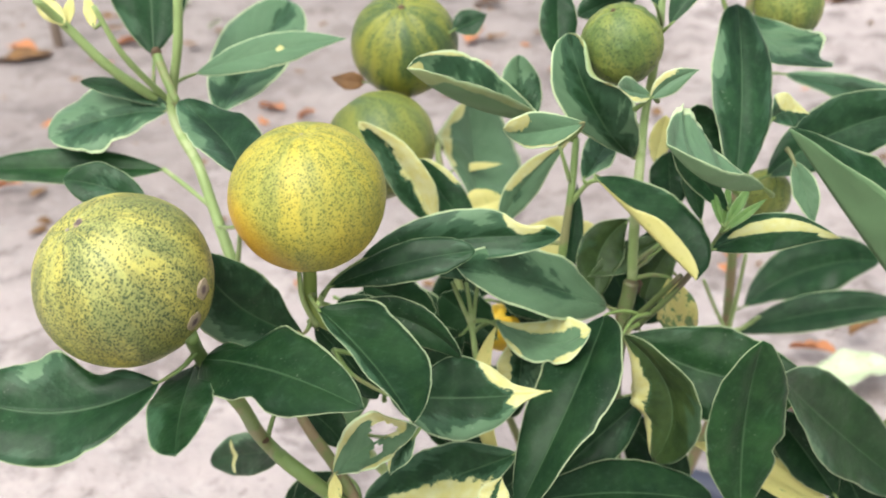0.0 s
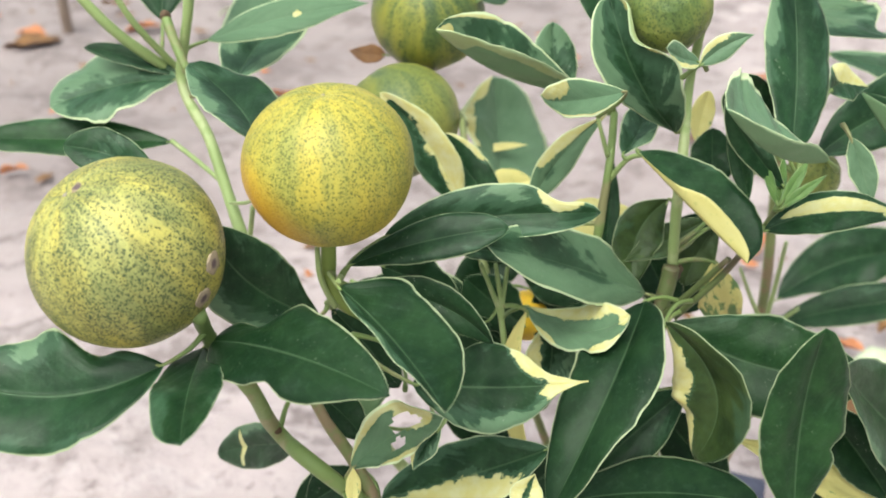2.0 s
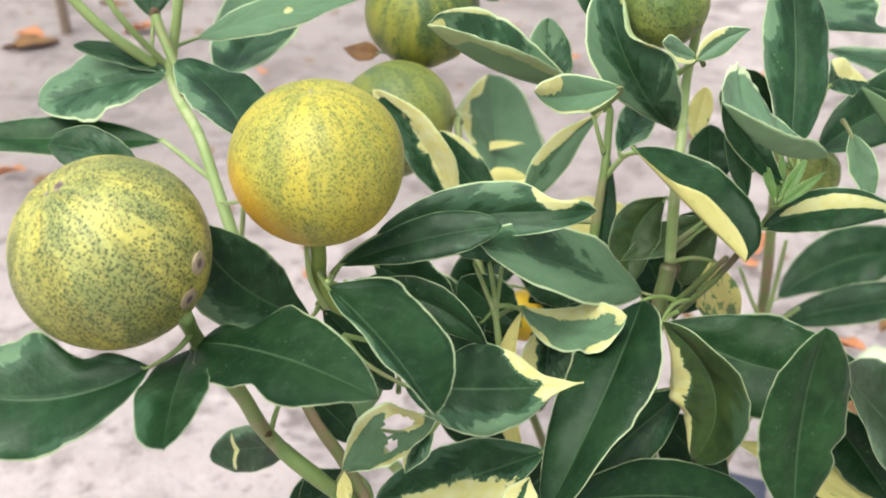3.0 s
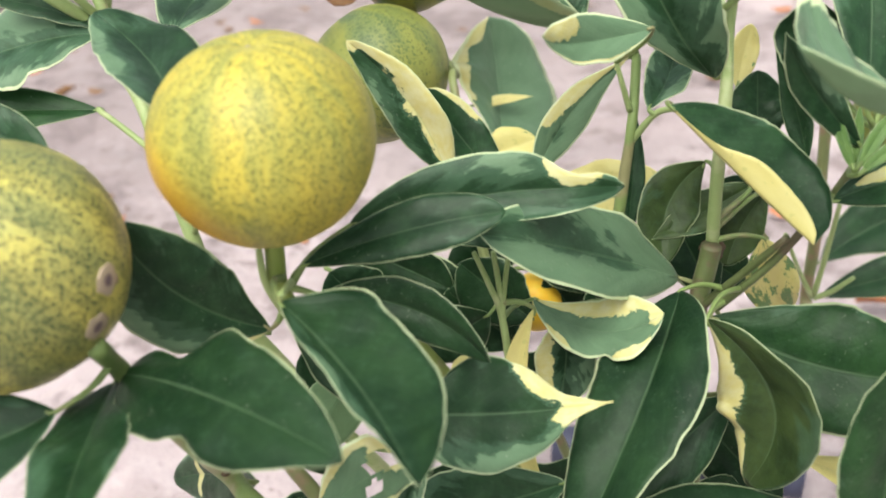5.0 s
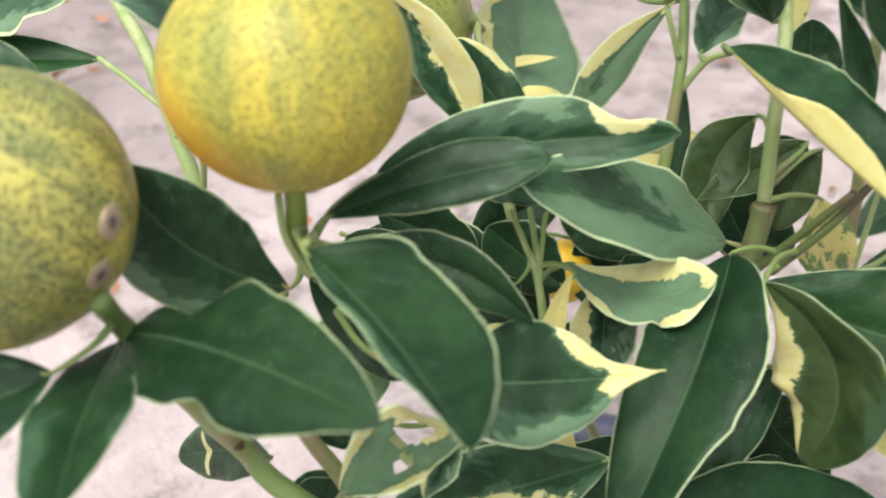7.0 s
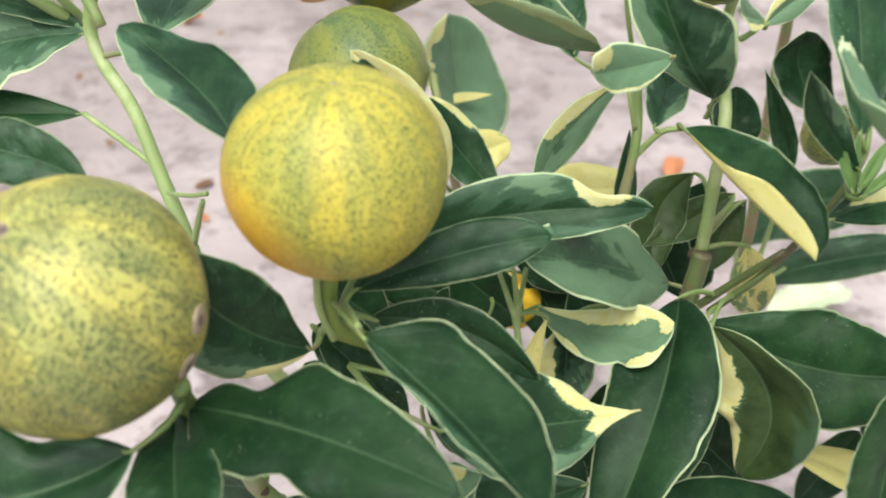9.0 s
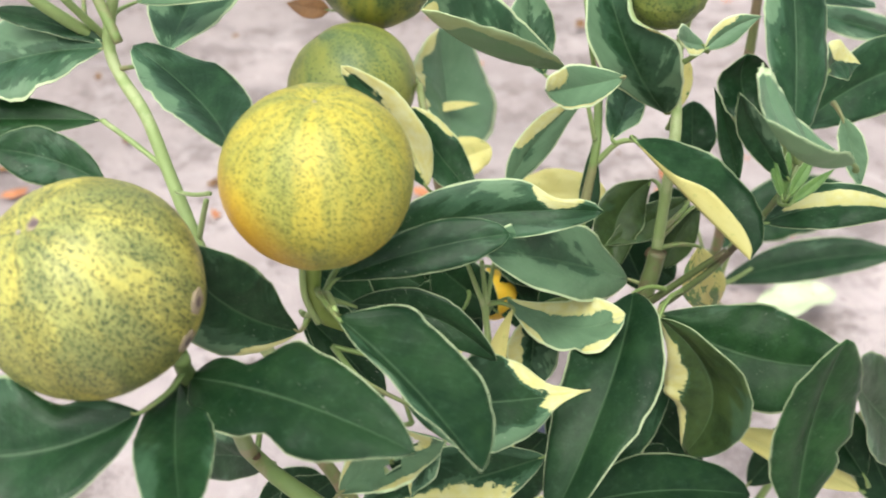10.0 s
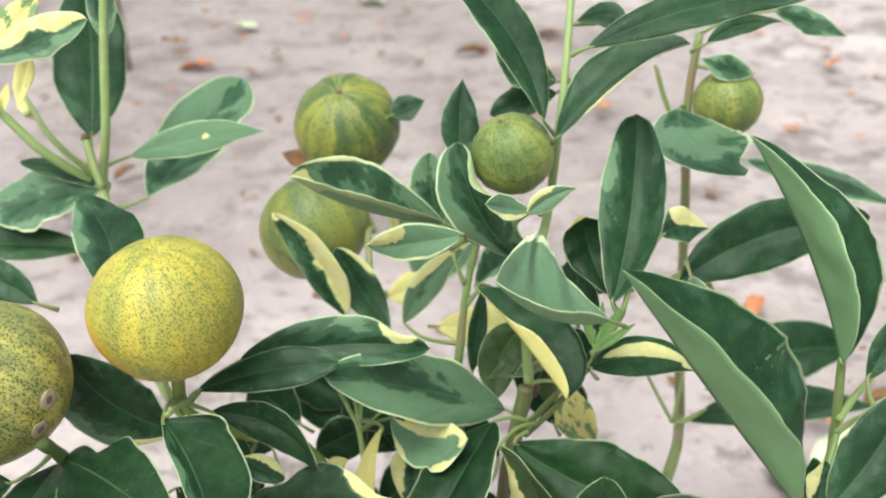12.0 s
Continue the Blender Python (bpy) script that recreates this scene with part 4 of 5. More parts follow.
leaf(bush, (-0.0328, -0.0247, 0.2606), (-0.0014, -0.0467, 0.2727), (-0.0125, -0.0538, 0.2633), (-0.0149, -0.0337, 0.2685), "mint", "e", dents=[(0.80, -1, -0.12, 0.06), (0.62, -1, 0.25, 0.06)], cream=[(0.5, 1.0, 0.70, 0.32), (1.0, 0.6, 0.10, 0.5), (0.78, 0.0, 0.12, 0.18), (0.30, 0.0, 0.12, 0.14)], wave=0.18, marble=[(0.5, 0.5, 0.8, 0.8)], stalk=(-0.0402, -0.0391, 0.2650))
leaf(bush, (-0.0244, -0.0253, 0.2559), (-0.0261, -0.0377, 0.2343), (-0.0322, -0.0325, 0.2450), (-0.0153, -0.0303, 0.2451), "pale", "e", cream=[(0.6, 0, 0.5, 0.3)], stalk=(-0.0087, -0.0193, 0.2557))
leaf(bush, (-0.0322, -0.0383, 0.2676), (-0.0288, -0.0607, 0.2237), (-0.0409, -0.0500, 0.2459), (-0.0338, -0.0490, 0.2462), "yellow", "m", mid=(-0.0374, -0.0487, 0.2454), stalk=(-0.0399, -0.0383, 0.2693))
leaf(bush, (-0.0945, 0.0105, 0.2445), (-0.0430, 0.0011, 0.2288), (-0.0726, 0.0014, 0.2317), (-0.0636, 0.0117, 0.2504), "deep", "e", stalk=(-0.0993, 0.0144, 0.2440))
leaf(bush, (-0.0545, -0.0396, 0.2464), (-0.0461, -0.0366, 0.2500), (-0.0495, -0.0401, 0.2464), (-0.0517, -0.0360, 0.2501), "yellow", "n", stalk=(-0.0383, -0.0435, 0.2496))
leaf(bush, (-0.0804, -0.0875, 0.2446), (-0.0532, -0.0909, 0.2676), (-0.0618, -0.0922, 0.2532), (-0.0713, -0.0814, 0.2632), "mint", "o", cream=[(0.75, 0.7, 0.2, 0.3), (0.3, 1.0, 0.4, 0.16), (0.6, 0.0, 0.4, 0.12)], curl=.5, wave=.7, holes=[(.62, .62, .16, .16), (.5, .3, .1, .1)], stalk=(-0.0828, -0.0880, 0.2375))
leaf(bush, (-0.0542, -0.0883, 0.2622), (-0.0615, -0.0949, 0.2520), (-0.0617, -0.0899, 0.2589), (-0.0557, -0.0926, 0.2561), "pale", "n", cream=[(0.5, 0, 0.6, 0.3)], stalk=(-0.0516, -0.0830, 0.2638))
leaf(bush, (-0.1009, -0.0691, 0.2359), (-0.1421, -0.0356, 0.2003), (-0.1233, -0.0462, 0.2244), (-0.1188, -0.0569, 0.2139), "green", "e", cream=[(0.68, 0.5, 0.028, 0.45)], marble=[(0.5, 0, 0.5, 0.4)], stalk=(-0.0999, -0.0808, 0.2479))
leaf(bush, (-0.0243, -0.0728, 0.2426), (-0.0770, -0.0658, 0.2120), (-0.0517, -0.0620, 0.2351), (-0.0481, -0.0783, 0.2202), "vari", "e", cream=[(0.7, 1, 0.55, 0.5)], stalk=(-0.0200, -0.0704, 0.2431))
leaf(bush, (-0.0313, -0.1015, 0.2448), (-0.0285, -0.0960, 0.2540), (-0.0257, -0.0977, 0.2498), (-0.0350, -0.0985, 0.2501), "vari", "n", cream=[(0.6, 0.9, 0.6, 0.3), (0.6, 0.1, 0.6, 0.3)], stalk=(-0.0325, -0.1010, 0.2387))
leaf(bush, (-0.0779, -0.1011, 0.2441), (-0.0777, -0.0960, 0.2531), (-0.0754, -0.0978, 0.2489), (-0.0797, -0.0982, 0.2490), "yellow", "n", stalk=(-0.0828, -0.0880, 0.2375))
leaf(bush, (-0.0983, -0.0629, 0.2541), (-0.0802, -0.0691, 0.2399), (-0.0932, -0.0688, 0.2450), (-0.0849, -0.0610, 0.2507), "deep", "e", stalk=(-0.1028, -0.0797, 0.2496))
leaf(bush, (0.0561, -0.0063, 0.3287), (0.0719, 0.0071, 0.3253), (0.0642, -0.0020, 0.3241), (0.0619, 0.0061, 0.3336), "vari", "n", cream=[(0.7, 0.8, 0.4, 0.35)], stalk=(0.0450, -0.0277, 0.3111))
leaf(bush, (0.0667, -0.0012, 0.3121), (0.0737, -0.0114, 0.2928), (0.0662, -0.0063, 0.3029), (0.0758, -0.0054, 0.3026), "mint", "n", stalk=(0.0652, 0.0040, 0.3143))
leaf(bush, (-0.0120, 0.0131, 0.3424), (-0.0130, 0.0290, 0.3675), (-0.0064, 0.0216, 0.3550), (-0.0195, 0.0195, 0.3556), "green", "n", stalk=(-0.0058, 0.0078, 0.3156))
leaf(bush, (0.0176, 0.0013, 0.3635), (-0.0142, 0.0183, 0.4062), (0.0107, 0.0194, 0.3917), (0.0032, 0.0067, 0.3817), "green", "e", stalk=(0.0209, 0.0171, 0.3522))
leaf(bush, (0.0179, 0.0466, 0.3611), (-0.0047, 0.0497, 0.3754), (0.0060, 0.0536, 0.3733), (0.0025, 0.0403, 0.3619), "green", "n", cream=[(0.6, 0, 0.5, 0.15)], stalk=(0.0221, 0.0319, 0.3735))
leaf(bush, (0.0178, 0.0495, 0.3559), (-0.0054, 0.0411, 0.3497), (0.0033, 0.0504, 0.3580), (0.0054, 0.0410, 0.3490), "green", "e", stalk=(0.0221, 0.0292, 0.3701))
leaf(bush, (0.0219, -0.0005, 0.3586), (0.0618, 0.0216, 0.3830), (0.0444, 0.0117, 0.3763), (0.0351, 0.0207, 0.3816), "green", "e", mid=(0.0367, 0.0106, 0.3728), cream=[(0.5, 0, 0.35, 0.12)], stalk=(0.0207, 0.0150, 0.3493))
leaf(bush, (0.0309, -0.0048, 0.3892), (0.0970, 0.0155, 0.4006), (0.0616, 0.0027, 0.3930), (0.0546, 0.0108, 0.4020), "green", "e", fold=.1, stalk=(0.0262, -0.0033, 0.3864))
leaf(bush, (0.0675, 0.0326, 0.3798), (0.0913, 0.0407, 0.3853), (0.0800, 0.0365, 0.3822), (0.0781, 0.0414, 0.3872), "green", "n", stalk=(0.0629, 0.0341, 0.3767))
leaf(bush, (0.0974, 0.1044, 0.3720), (0.1254, 0.1049, 0.3621), (0.1106, 0.1009, 0.3638), (0.1107, 0.1102, 0.3723), "pale", "n", stalk=(0.0697, 0.0999, 0.3640))
leaf(bush, (0.0417, 0.0413, 0.3843), (0.0249, 0.0383, 0.3853), (0.0357, 0.0460, 0.3901), (0.0362, 0.0386, 0.3830), "green", "n", stalk=(0.0223, 0.0401, 0.3837))
leaf(bush, (-0.0547, 0.0847, 0.3318), (-0.0406, 0.0905, 0.3369), (-0.0449, 0.0841, 0.3306), (-0.0509, 0.0916, 0.3387), "green", "n", stalk=(-0.0591, 0.0859, 0.3283))
leaf(bush, (-0.0209, 0.0187, 0.3153), (-0.0264, 0.0307, 0.3389), (-0.0176, 0.0259, 0.3268), (-0.0327, 0.0230, 0.3275), "pale", "e", stalk=(-0.0058, 0.0078, 0.3156))
leaf(bush, (0.0950, -0.1006, 0.3075), (0.1125, -0.0836, 0.3314), (0.1102, -0.0974, 0.3137), (0.0990, -0.0894, 0.3227), "green", "e", fold=.1, stalk=(0.0924, -0.1001, 0.3020))
leaf(bush, (0.1091, -0.0624, 0.3185), (0.1169, -0.0524, 0.3334), (0.1158, -0.0600, 0.3232), (0.1099, -0.0570, 0.3269), "green", "e", stalk=(0.1117, -0.0657, 0.3115))
leaf(bush, (0.0993, -0.0735, 0.2813), (0.1015, -0.0661, 0.2938), (0.1065, -0.0676, 0.2881), (0.0966, -0.0701, 0.2881), "vari", "n", cream=[(0.6, 1, 0.5, 0.4)], stalk=(0.1064, -0.0552, 0.2947))
leaf(bush, (0.0979, -0.0688, 0.2798), (0.0995, -0.0624, 0.2908), (0.1030, -0.0648, 0.2851), (0.0968, -0.0660, 0.2854), "green", "e", stalk=(0.1064, -0.0552, 0.2947))
leaf(bush, (0.0909, 0.0914, 0.3510), (0.0703, 0.0903, 0.3569), (0.0812, 0.0949, 0.3575), (0.0792, 0.0861, 0.3499), "pale", "n", stalk=(0.0686, 0.0978, 0.3516))
leaf(bush, (-0.0708, -0.0672, 0.2739), (-0.0565, -0.0678, 0.2674), (-0.0638, -0.0708, 0.2679), (-0.0655, -0.0636, 0.2742), "vari", "e", cream=[(0.5, 1, 0.6, 0.3)], stalk=(-0.0827, -0.0620, 0.2731))
leaf(bush, (-0.0939, 0.0887, 0.3080), (-0.1121, 0.1019, 0.3056), (-0.1021, 0.0984, 0.3095), (-0.1014, 0.0916, 0.3032), "brown", "n", stalk=(-0.0791, 0.0844, 0.3090))
leaf(bush, (0.0017, 0.0006, 0.2255), (-0.0161, 0.0078, 0.2414), (-0.0051, 0.0071, 0.2395), (-0.0159, 0.0016, 0.2296), "deep", "e", stalk=(-0.0049, -0.0212, 0.2245))
leaf(bush, (-0.0627, -0.0195, 0.2223), (-0.0369, -0.0257, 0.2066), (-0.0540, -0.0274, 0.2046), (-0.0456, -0.0187, 0.2223), "deep", "e", stalk=(-0.0616, -0.0434, 0.2253))
leaf(bush, (0.0063, 0.0281, 0.2528), (0.0336, 0.0205, 0.2342), (0.0134, 0.0196, 0.2343), (0.0241, 0.0288, 0.2527), "deep", "e", stalk=(0.0022, 0.0323, 0.2535))
leaf(bush, (-0.0694, -0.0414, 0.2053), (-0.0403, -0.0430, 0.1971), (-0.0548, -0.0456, 0.1933), (-0.0529, -0.0377, 0.2109), "deep", "e", stalk=(-0.0530, -0.0379, 0.2078))
leaf(bush, (0.0402, -0.0274, 0.1893), (0.0163, -0.0168, 0.2124), (0.0355, -0.0188, 0.2066), (0.0188, -0.0256, 0.1951), "deep", "e", stalk=(0.0436, -0.0260, 0.1839))
leaf(bush, (0.0859, -0.0480, 0.2057), (0.0640, -0.0353, 0.2320), (0.0835, -0.0389, 0.2232), (0.0683, -0.0443, 0.2145), "deep", "e", stalk=(0.0889, -0.0467, 0.2001))
leaf(bush, (-0.0377, -0.0028, 0.2267), (-0.0599, 0.0040, 0.2428), (-0.0423, 0.0047, 0.2427), (-0.0576, -0.0029, 0.2289), "deep", "e", stalk=(-0.0389, 0.0067, 0.2219))
leaf(bush, (-0.0843, -0.0588, 0.2179), (-0.1017, -0.0661, 0.2083), (-0.0978, -0.0604, 0.2188), (-0.0881, -0.0654, 0.2055), "deep", "e", stalk=(-0.0752, -0.0783, 0.2179))
leaf(bush, (-0.0094, 0.0125, 0.2384), (-0.0341, 0.0192, 0.2547), (-0.0163, 0.0191, 0.2525), (-0.0294, 0.0125, 0.2406), "deep", "e", stalk=(-0.0053, 0.0144, 0.2337))
leaf(bush, (-0.0407, -0.0387, 0.1844), (-0.0155, -0.0259, 0.2022), (-0.0173, -0.0359, 0.1828), (-0.0346, -0.0293, 0.2015), "deep", "e", stalk=(-0.0444, -0.0323, 0.1902))
leaf(bush, (0.1055, -0.0468, 0.1838), (0.0889, -0.0323, 0.2125), (0.1049, -0.0363, 0.2036), (0.0872, -0.0412, 0.1966), "deep", "e", stalk=(0.1078, -0.0458, 0.1778))
leaf(bush, (-0.0767, -0.0306, 0.2459), (-0.0950, -0.0272, 0.2553), (-0.0808, -0.0256, 0.2570), (-0.0909, -0.0323, 0.2442), "deep", "e", stalk=(-0.0702, -0.0490, 0.2429))
leaf(bush, (0.0374, -0.0431, 0.3088), (0.0452, -0.0359, 0.3200), (0.0429, -0.0400, 0.3138), (0.0403, -0.0384, 0.3155), "shoot", "n", stalk=(0.0410, -0.0308, 0.3042))
leaf(bush, (0.0375, -0.0415, 0.3074), (0.0328, -0.0346, 0.3206), (0.0362, -0.0375, 0.3144), (0.0334, -0.0380, 0.3142), "shoot", "n", stalk=(0.0410, -0.0308, 0.3042))
leaf(bush, (0.0368, -0.0463, 0.3093), (0.0493, -0.0405, 0.3172), (0.0438, -0.0442, 0.3125), (0.0422, -0.0424, 0.3143), "shoot", "n", stalk=(0.0410, -0.0308, 0.3042))
leaf(bush, (0.0382, -0.0397, 0.3064), (0.0392, -0.0322, 0.3195), (0.0402, -0.0356, 0.3131), (0.0373, -0.0359, 0.3132), "shoot", "n", stalk=(0.0410, -0.0308, 0.3042))
leaf(bush, (-0.0737, -0.0098, 0.2413), (-0.0931, -0.0041, 0.2550), (-0.0803, -0.0020, 0.2564), (-0.0929, -0.0115, 0.2419), "deep", "e", stalk=(-0.0697, -0.0080, 0.2365))
leaf(bush, (-0.0853, -0.0395, 0.2218), (-0.0979, -0.0284, 0.2436), (-0.0815, -0.0310, 0.2359), (-0.0977, -0.0365, 0.2293), "deep", "e", stalk=(-0.0616, -0.0434, 0.2253))
leaf(bush, (-0.0440, -0.0142, 0.2078), (-0.0224, -0.0026, 0.2243), (-0.0243, -0.0114, 0.2091), (-0.0399, -0.0052, 0.2230), "deep", "e", stalk=(-0.0444, -0.0323, 0.1902))
leaf(bush, (-0.0063, -0.0240, 0.1836), (-0.0025, -0.0063, 0.2141), (0.0066, -0.0142, 0.1985), (-0.0154, -0.0161, 0.1992), "deep", "e", stalk=(-0.0022, -0.0124, 0.1897))
leaf(bush, (0.0218, 0.0130, 0.2335), (0.0058, 0.0271, 0.2612), (0.0238, 0.0220, 0.2490), (0.0061, 0.0183, 0.2456), "deep", "e", stalk=(0.0241, 0.0140, 0.2275))
leaf(bush, (-0.0610, 0.0145, 0.2412), (-0.0342, 0.0235, 0.2521), (-0.0430, 0.0161, 0.2406), (-0.0523, 0.0231, 0.2547), "deep", "e", stalk=(-0.0468, 0.0120, 0.2486))
leaf(bush, (-0.0295, 0.0172, 0.2402), (-0.0157, 0.0073, 0.2201), (-0.0316, 0.0104, 0.2284), (-0.0137, 0.0153, 0.2338), "deep", "e", stalk=(-0.0457, 0.0086, 0.2454))
leaf(bush, (0.0573, -0.0302, 0.1813), (0.0783, -0.0167, 0.2011), (0.0764, -0.0254, 0.1862), (0.0614, -0.0214, 0.1960), "deep", "e", stalk=(0.0541, -0.0293, 0.1761))
leaf(bush, (-0.1132, -0.0450, 0.1867), (-0.0921, -0.0378, 0.1953), (-0.1004, -0.0439, 0.1863), (-0.1049, -0.0379, 0.1976), "deep", "e", stalk=(-0.1176, -0.0434, 0.1829))
leaf(bush, (0.0340, 0.0208, 0.2551), (0.0207, 0.0261, 0.2670), (0.0339, 0.0273, 0.2666), (0.0209, 0.0207, 0.2574), "deep", "e", stalk=(0.0376, 0.0224, 0.2499))
leaf(bush, (0.0445, 0.0380, 0.2835), (0.0269, 0.0397, 0.2898), (0.0334, 0.0424, 0.2934), (0.0358, 0.0351, 0.2799), "deep", "e", stalk=(0.0492, 0.0405, 0.2798))
leaf(bush, (0.0096, -0.0438, 0.1865), (0.0238, -0.0323, 0.2041), (0.0240, -0.0394, 0.1914), (0.0094, -0.0366, 0.1992), "deep", "e", stalk=(0.0074, -0.0447, 0.1896))
leaf(bush, (-0.0864, 0.0082, 0.2551), (-0.0577, 0.0042, 0.2427), (-0.0755, 0.0030, 0.2404), (-0.0687, 0.0093, 0.2574), "deep", "e", stalk=(-0.0910, 0.0118, 0.2551))
leaf(bush, (-0.0332, -0.0063, 0.2400), (-0.0547, 0.0002, 0.2556), (-0.0397, 0.0001, 0.2560), (-0.0504, -0.0064, 0.2396), "deep", "e", stalk=(-0.0446, 0.0053, 0.2423))
leaf(bush, (-0.0453, -0.0146, 0.2480), (-0.0638, -0.0214, 0.2395), (-0.0576, -0.0159, 0.2510), (-0.0494, -0.0200, 0.2364), "deep", "e", stalk=(-0.0446, 0.0053, 0.2423))
leaf(bush, (-0.1873, 0.0171, 0.3547), (-0.1988, 0.0214, 0.3643), (-0.1905, 0.0218, 0.3615), (-0.1956, 0.0174, 0.3581), "yellow", "n", stalk=(-0.1882, 0.0190, 0.3541))
leaf(bush, (-0.1770, 0.0175, 0.3535), (-0.1800, 0.0234, 0.3644), (-0.1764, 0.0208, 0.3590), (-0.1810, 0.0204, 0.3592), "yellow", "n", stalk=(-0.1740, 0.0190, 0.3558))
leaf(bush, (-0.1876, 0.0188, 0.3536), (-0.1858, 0.0247, 0.3637), (-0.1849, 0.0221, 0.3587), (-0.1891, 0.0222, 0.3593), "yellow", "n", stalk=(-0.1882, 0.0190, 0.3541))
leaf(bush, (-0.0582, -0.0309, 0.2867), (-0.0348, -0.0293, 0.2813), (-0.0472, -0.0324, 0.2821), (-0.0465, -0.0253, 0.2863), "green", "e", stalk=(-0.0661, -0.0326, 0.2853))
leaf(bush, (0.0397, -0.0369, 0.3110), (0.0190, -0.0415, 0.3393), (0.0321, -0.0382, 0.3264), (0.0217, -0.0395, 0.3262), "green", "n", fold=.3, marble=[(0.6, 0.2, 0.5, 0.4)], stalk=(0.0402, -0.0351, 0.3060))
leaf(bush, (-0.1170, -0.0524, 0.2720), (-0.1003, -0.0526, 0.2685), (-0.1089, -0.0547, 0.2684), (-0.1088, -0.0507, 0.2714), "yellow", "n", stalk=(-0.0958, -0.0531, 0.2708))
leaf(bush, (-0.0915, -0.0491, 0.2731), (-0.0695, -0.0637, 0.2555), (-0.0838, -0.0599, 0.2608), (-0.0741, -0.0531, 0.2669), "deep", "e", stalk=(-0.0903, -0.0583, 0.2811))
leaf(bush, (-0.0772, -0.0470, 0.2578), (-0.0916, -0.0611, 0.2397), (-0.0748, -0.0559, 0.2458), (-0.0900, -0.0528, 0.2500), "deep", "e", stalk=(-0.0751, -0.0466, 0.2623))


def corky_patch(owner, place, size):
    """A small corky blemish on a fruit's skin, flat against it; place in the bush's own coordinates."""
    inward = owner.matrix_basis.inverted() @ Vector(place)
    way = inward.normalized()
    bm = bmesh.new()
    bmesh.ops.create_icosphere(bm, subdivisions=3, radius=1.0)
    turn = way.to_track_quat("Z", "Y").to_matrix().to_4x4()
    for v in bm.verts:
        grow = 1 + 0.35 * noise.noise(v.co * 1.7 + inward * 90)
        v.co = Vector((v.co.x * size * grow, v.co.y * size * grow, v.co.z * 0.0003))
    skin = max(owner.data.vertices, key=lambda q: q.co.normalized().dot(way)).co.length
    ob = part("corky_scar", bm, (BLEMISH,), owner, "grey-brown corky blemish")
    ob.matrix_local = Matrix.Translation(way * skin) @ turn
    return ob


corky_patch(mottled_fruit, (-0.1058, -0.1007, 0.3193), 0.0027)
corky_patch(mottled_fruit, (-0.1080, -0.1043, 0.3118), 0.0026)
corky_patch(mottled_fruit, (-0.1341, -0.1024, 0.3401), 0.0016)
bm = bmesh.new()
bmesh.ops.create_icosphere(bm, subdivisions=2, radius=1.0)
for v in bm.verts:
    v.co = Vector((0.0016 * v.co.x, 0.0009 * v.co.y, 0.0012 * v.co.z)) * (1 + 0.3 * noise.noise(v.co * 2))
blemish = part("blemish", bm, (SCAR,), blemished_leaf, "small grey-pink blemish")
blemish.location = (0.0235, -0.0335, 0.2560)
for place, size in (((-0.1586, 0.0243, 0.3424), 0.0020), ((0.0152, -0.0114, 0.2682), 0.0032), ((-0.1022, -0.0820, 0.2526), 0.0011), ((-0.1038, -0.0825, 0.2580), 0.0008), ((0.0240, -0.0326, 0.2563), 0.0014)):
    bm = bmesh.new()
    bmesh.ops.create_icosphere(bm, subdivisions=3, radius=size)
    for v in bm.verts:
        v.co *= 1 + 0.3 * noise.noise(v.co * 500 + Vector(place) * 9)
    knot = part("knot", bm, (KNOT,), bush, "brown woody knot")
    knot.location = place

# ---- fallen leaves ----
ORANGE, BROWN, LIME = "curled orange-brown dry leaf lying on the sand", "curled dark brown dry leaf lying on the sand", "pale lime-green fallen leaf lying on the sand"
fallen_leaf(-0.736, 1.321, 20, 0.085, "brown", BROWN)
fallen_leaf(-0.760, 1.365, 160, 0.060, "orange", ORANGE)
fallen_leaf(-0.300, 1.114, -25, 0.042, "orange", ORANGE)
fallen_leaf(-0.249, 1.089, 40, 0.026, "orange", ORANGE)
fallen_leaf(-0.056, 1.424, 70, 0.058, "orange", ORANGE)
fallen_leaf(-0.043, 1.610, 10, 0.055, "brown", BROWN)
fallen_leaf(0.557, 1.616, 15, 0.065, "brown", BROWN)
fallen_leaf(0.220, 0.760, 80, 0.036, "orange", ORANGE)
fallen_leaf(0.300, 0.635, 30, 0.030, "brown", BROWN)
fallen_leaf(0.252, 0.603, -20, 0.034, "orange", ORANGE)
fallen_leaf(0.272, 0.572, 25, 0.075, "fallen", LIME)
fallen_leaf(0.230, 0.520, -50, 0.065, "brown", BROWN)
fallen_leaf(-0.536, 0.877, 15, 0.03, "orange", ORANGE)
fallen_leaf(-0.702, 1.536, -30, 0.05, "brown", BROWN)
fallen_leaf(-0.594, 1.400, 20, 0.06, "orange", ORANGE)
fallen_leaf(-0.158, 1.509, 5, 0.06, "brown", BROWN)
fallen_leaf(0.401, 1.475, 50, 0.035, "orange", ORANGE)
fallen_leaf(-0.605, 1.629, 10, 0.06, "fallen", LIME)
fallen_leaf(-0.414, 1.829, -15, 0.07, "fallen", LIME)
fallen_leaf(-0.489, 1.488, 60, 0.03, "fallen", LIME)
fallen_leaf(-0.507, 0.985, 75, 0.04, "brown", BROWN)


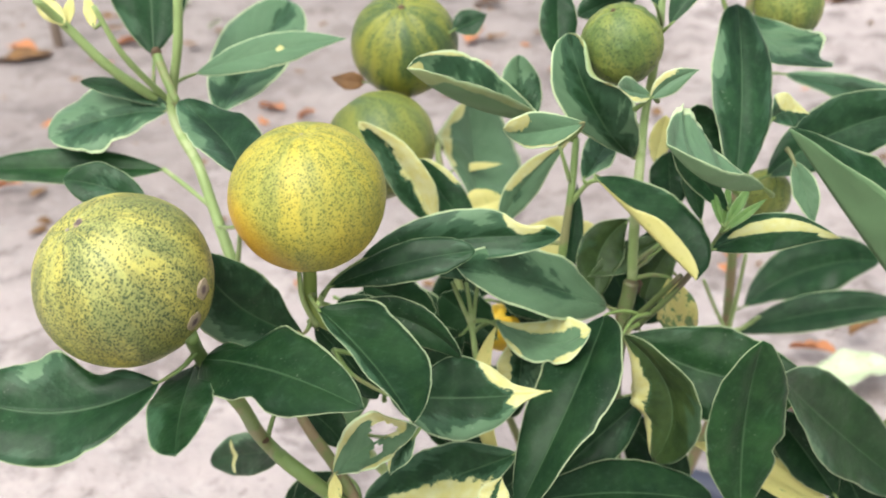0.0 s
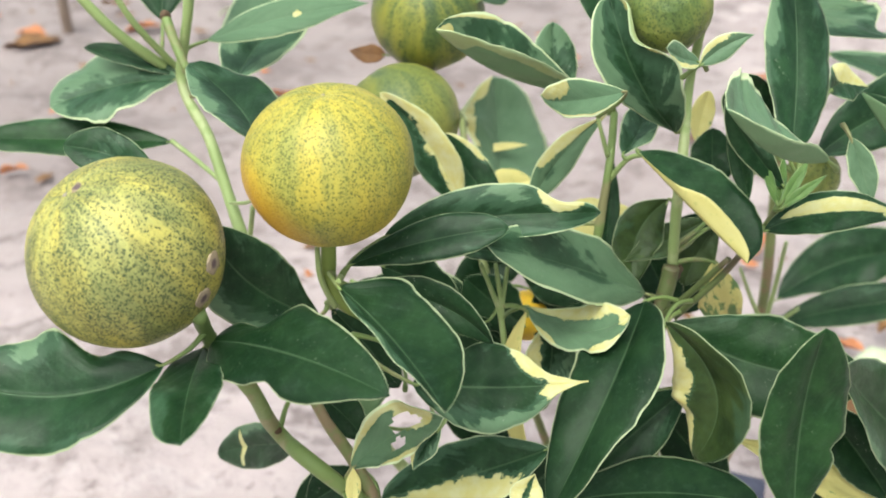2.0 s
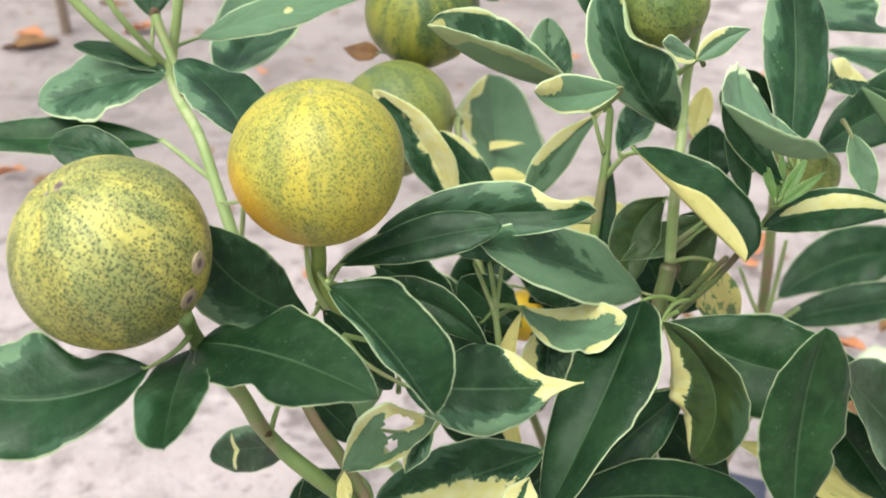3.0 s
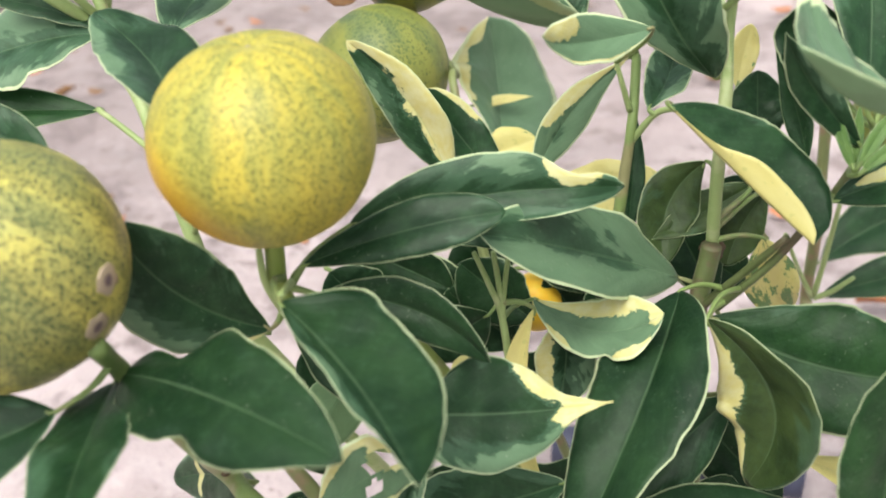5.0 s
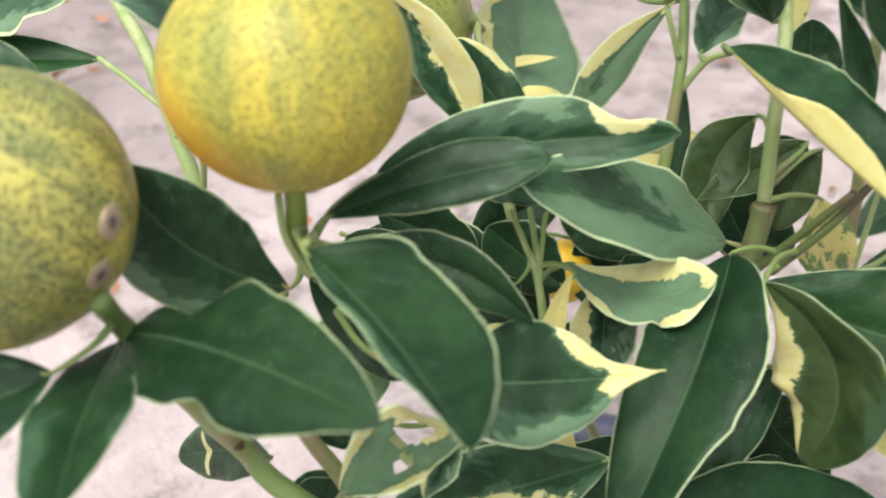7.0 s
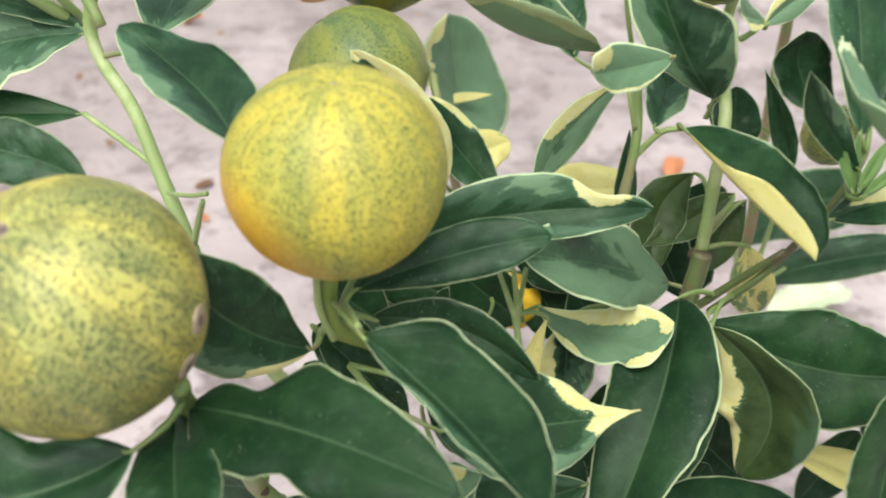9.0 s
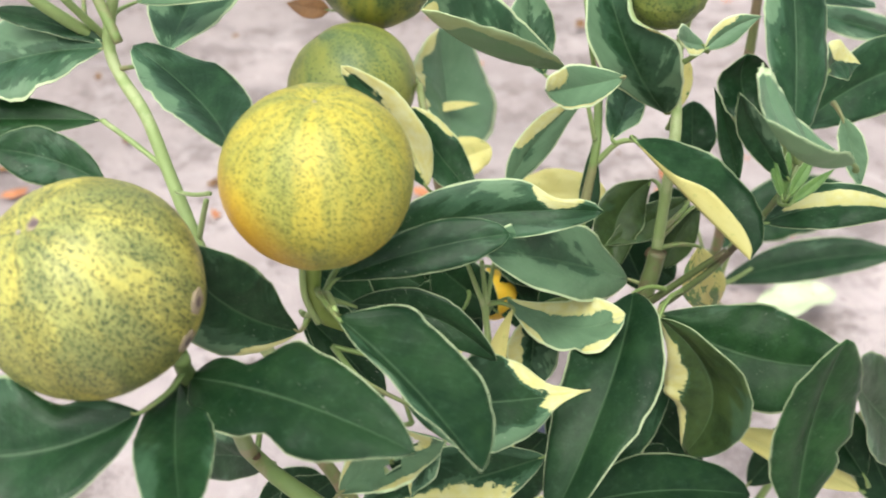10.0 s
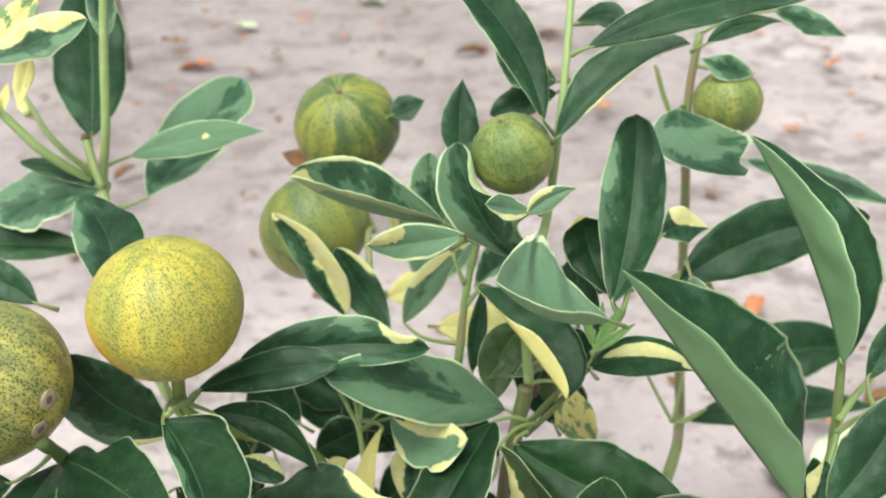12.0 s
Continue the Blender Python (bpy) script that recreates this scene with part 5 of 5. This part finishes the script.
# ---- litter and a pipe on the sand ----
def litter():
    """Small dry flakes and crumbs strewn over the sand."""
    rng = random.Random(5)
    bm = bmesh.new()
    for i in range(420):
        x, y = rng.uniform(-1.3, 1.1), rng.uniform(0.5, 2.9)
        size, turn, tilt = rng.uniform(0.003, 0.016) * (0.6 + 0.3 * y), rng.uniform(0, 6.28), rng.uniform(-0.5, 0.5)
        c, s = math.cos(turn), math.sin(turn)
        ring = []
        for k in range(6):
            a = 2 * math.pi * k / 6
            px, py = size * math.cos(a) * rng.uniform(0.7, 1.2), 0.5 * size * math.sin(a) * rng.uniform(0.6, 1.2)
            ring.append(bm.verts.new((x + c * px - s * py, y + s * px + c * py, 0.004 + abs(px) * abs(tilt) + 0.002 * rng.random())))
        mid = bm.verts.new((x, y, 0.006 + 0.25 * size))
        kind = 0 if rng.random() < 0.7 else 1
        for k in range(6):
            bm.faces.new((ring[k], ring[(k + 1) % 6], mid)).material_index = kind
    ob = part("leaf_litter", bm, (MATS["brown"][0], MATS["orange"][0]), None)
    return tagged(ob, "small brown flakes of dry litter strewn on the sand", "leaf litter", kind="stuff")


litter()
k = Nodes("dark_blue_plastic", 0.55, 0.4)
k.put(k.bsdf.inputs["Base Color"], k.mix(k.noise(k.coords(), 60.0, 4.0), (0.035, 0.037, 0.075), (0.075, 0.075, 0.115)))
bm = bmesh.new()
tube(bm, spline([(0.03, 0.462, 0.010), (0.075, 0.452, 0.011), (0.12, 0.45, 0.012), (0.165, 0.44, 0.010)], 6), [0.012] * 19, 16)
tagged(part("irrigation_pipe", bm, (k.mat,), None), "short dark blue plastic irrigation pipe lying on the sand", "pipe")

# ---- a thin stake in the sand behind the bush ----
k = Nodes("weathered_stake", 0.8, 0.2)
k.put(k.bsdf.inputs["Base Color"], k.mix(k.noise(k.coords(), 45.0, 5.0), (0.15, 0.105, 0.085), (0.25, 0.19, 0.16)))
k.bump(k.noise(k.coords(), 160.0, 4.0), 0.5, 0.003)
bm = bmesh.new()
line = spline([(0, 0, -0.03), (0.004, 0, 0.2), (-0.003, 0.004, 0.45), (0.004, 0, 0.72)], 6)
tube(bm, line, [0.0085 * (1 + 0.08 * noise.noise(p * 30)) for p in line], 10)
stake = part("stake", bm, (k.mat,), None)
stake.location = (-0.714, 1.392, 0)
tagged(stake, "thin weathered brown stake standing in the sand", "stake")
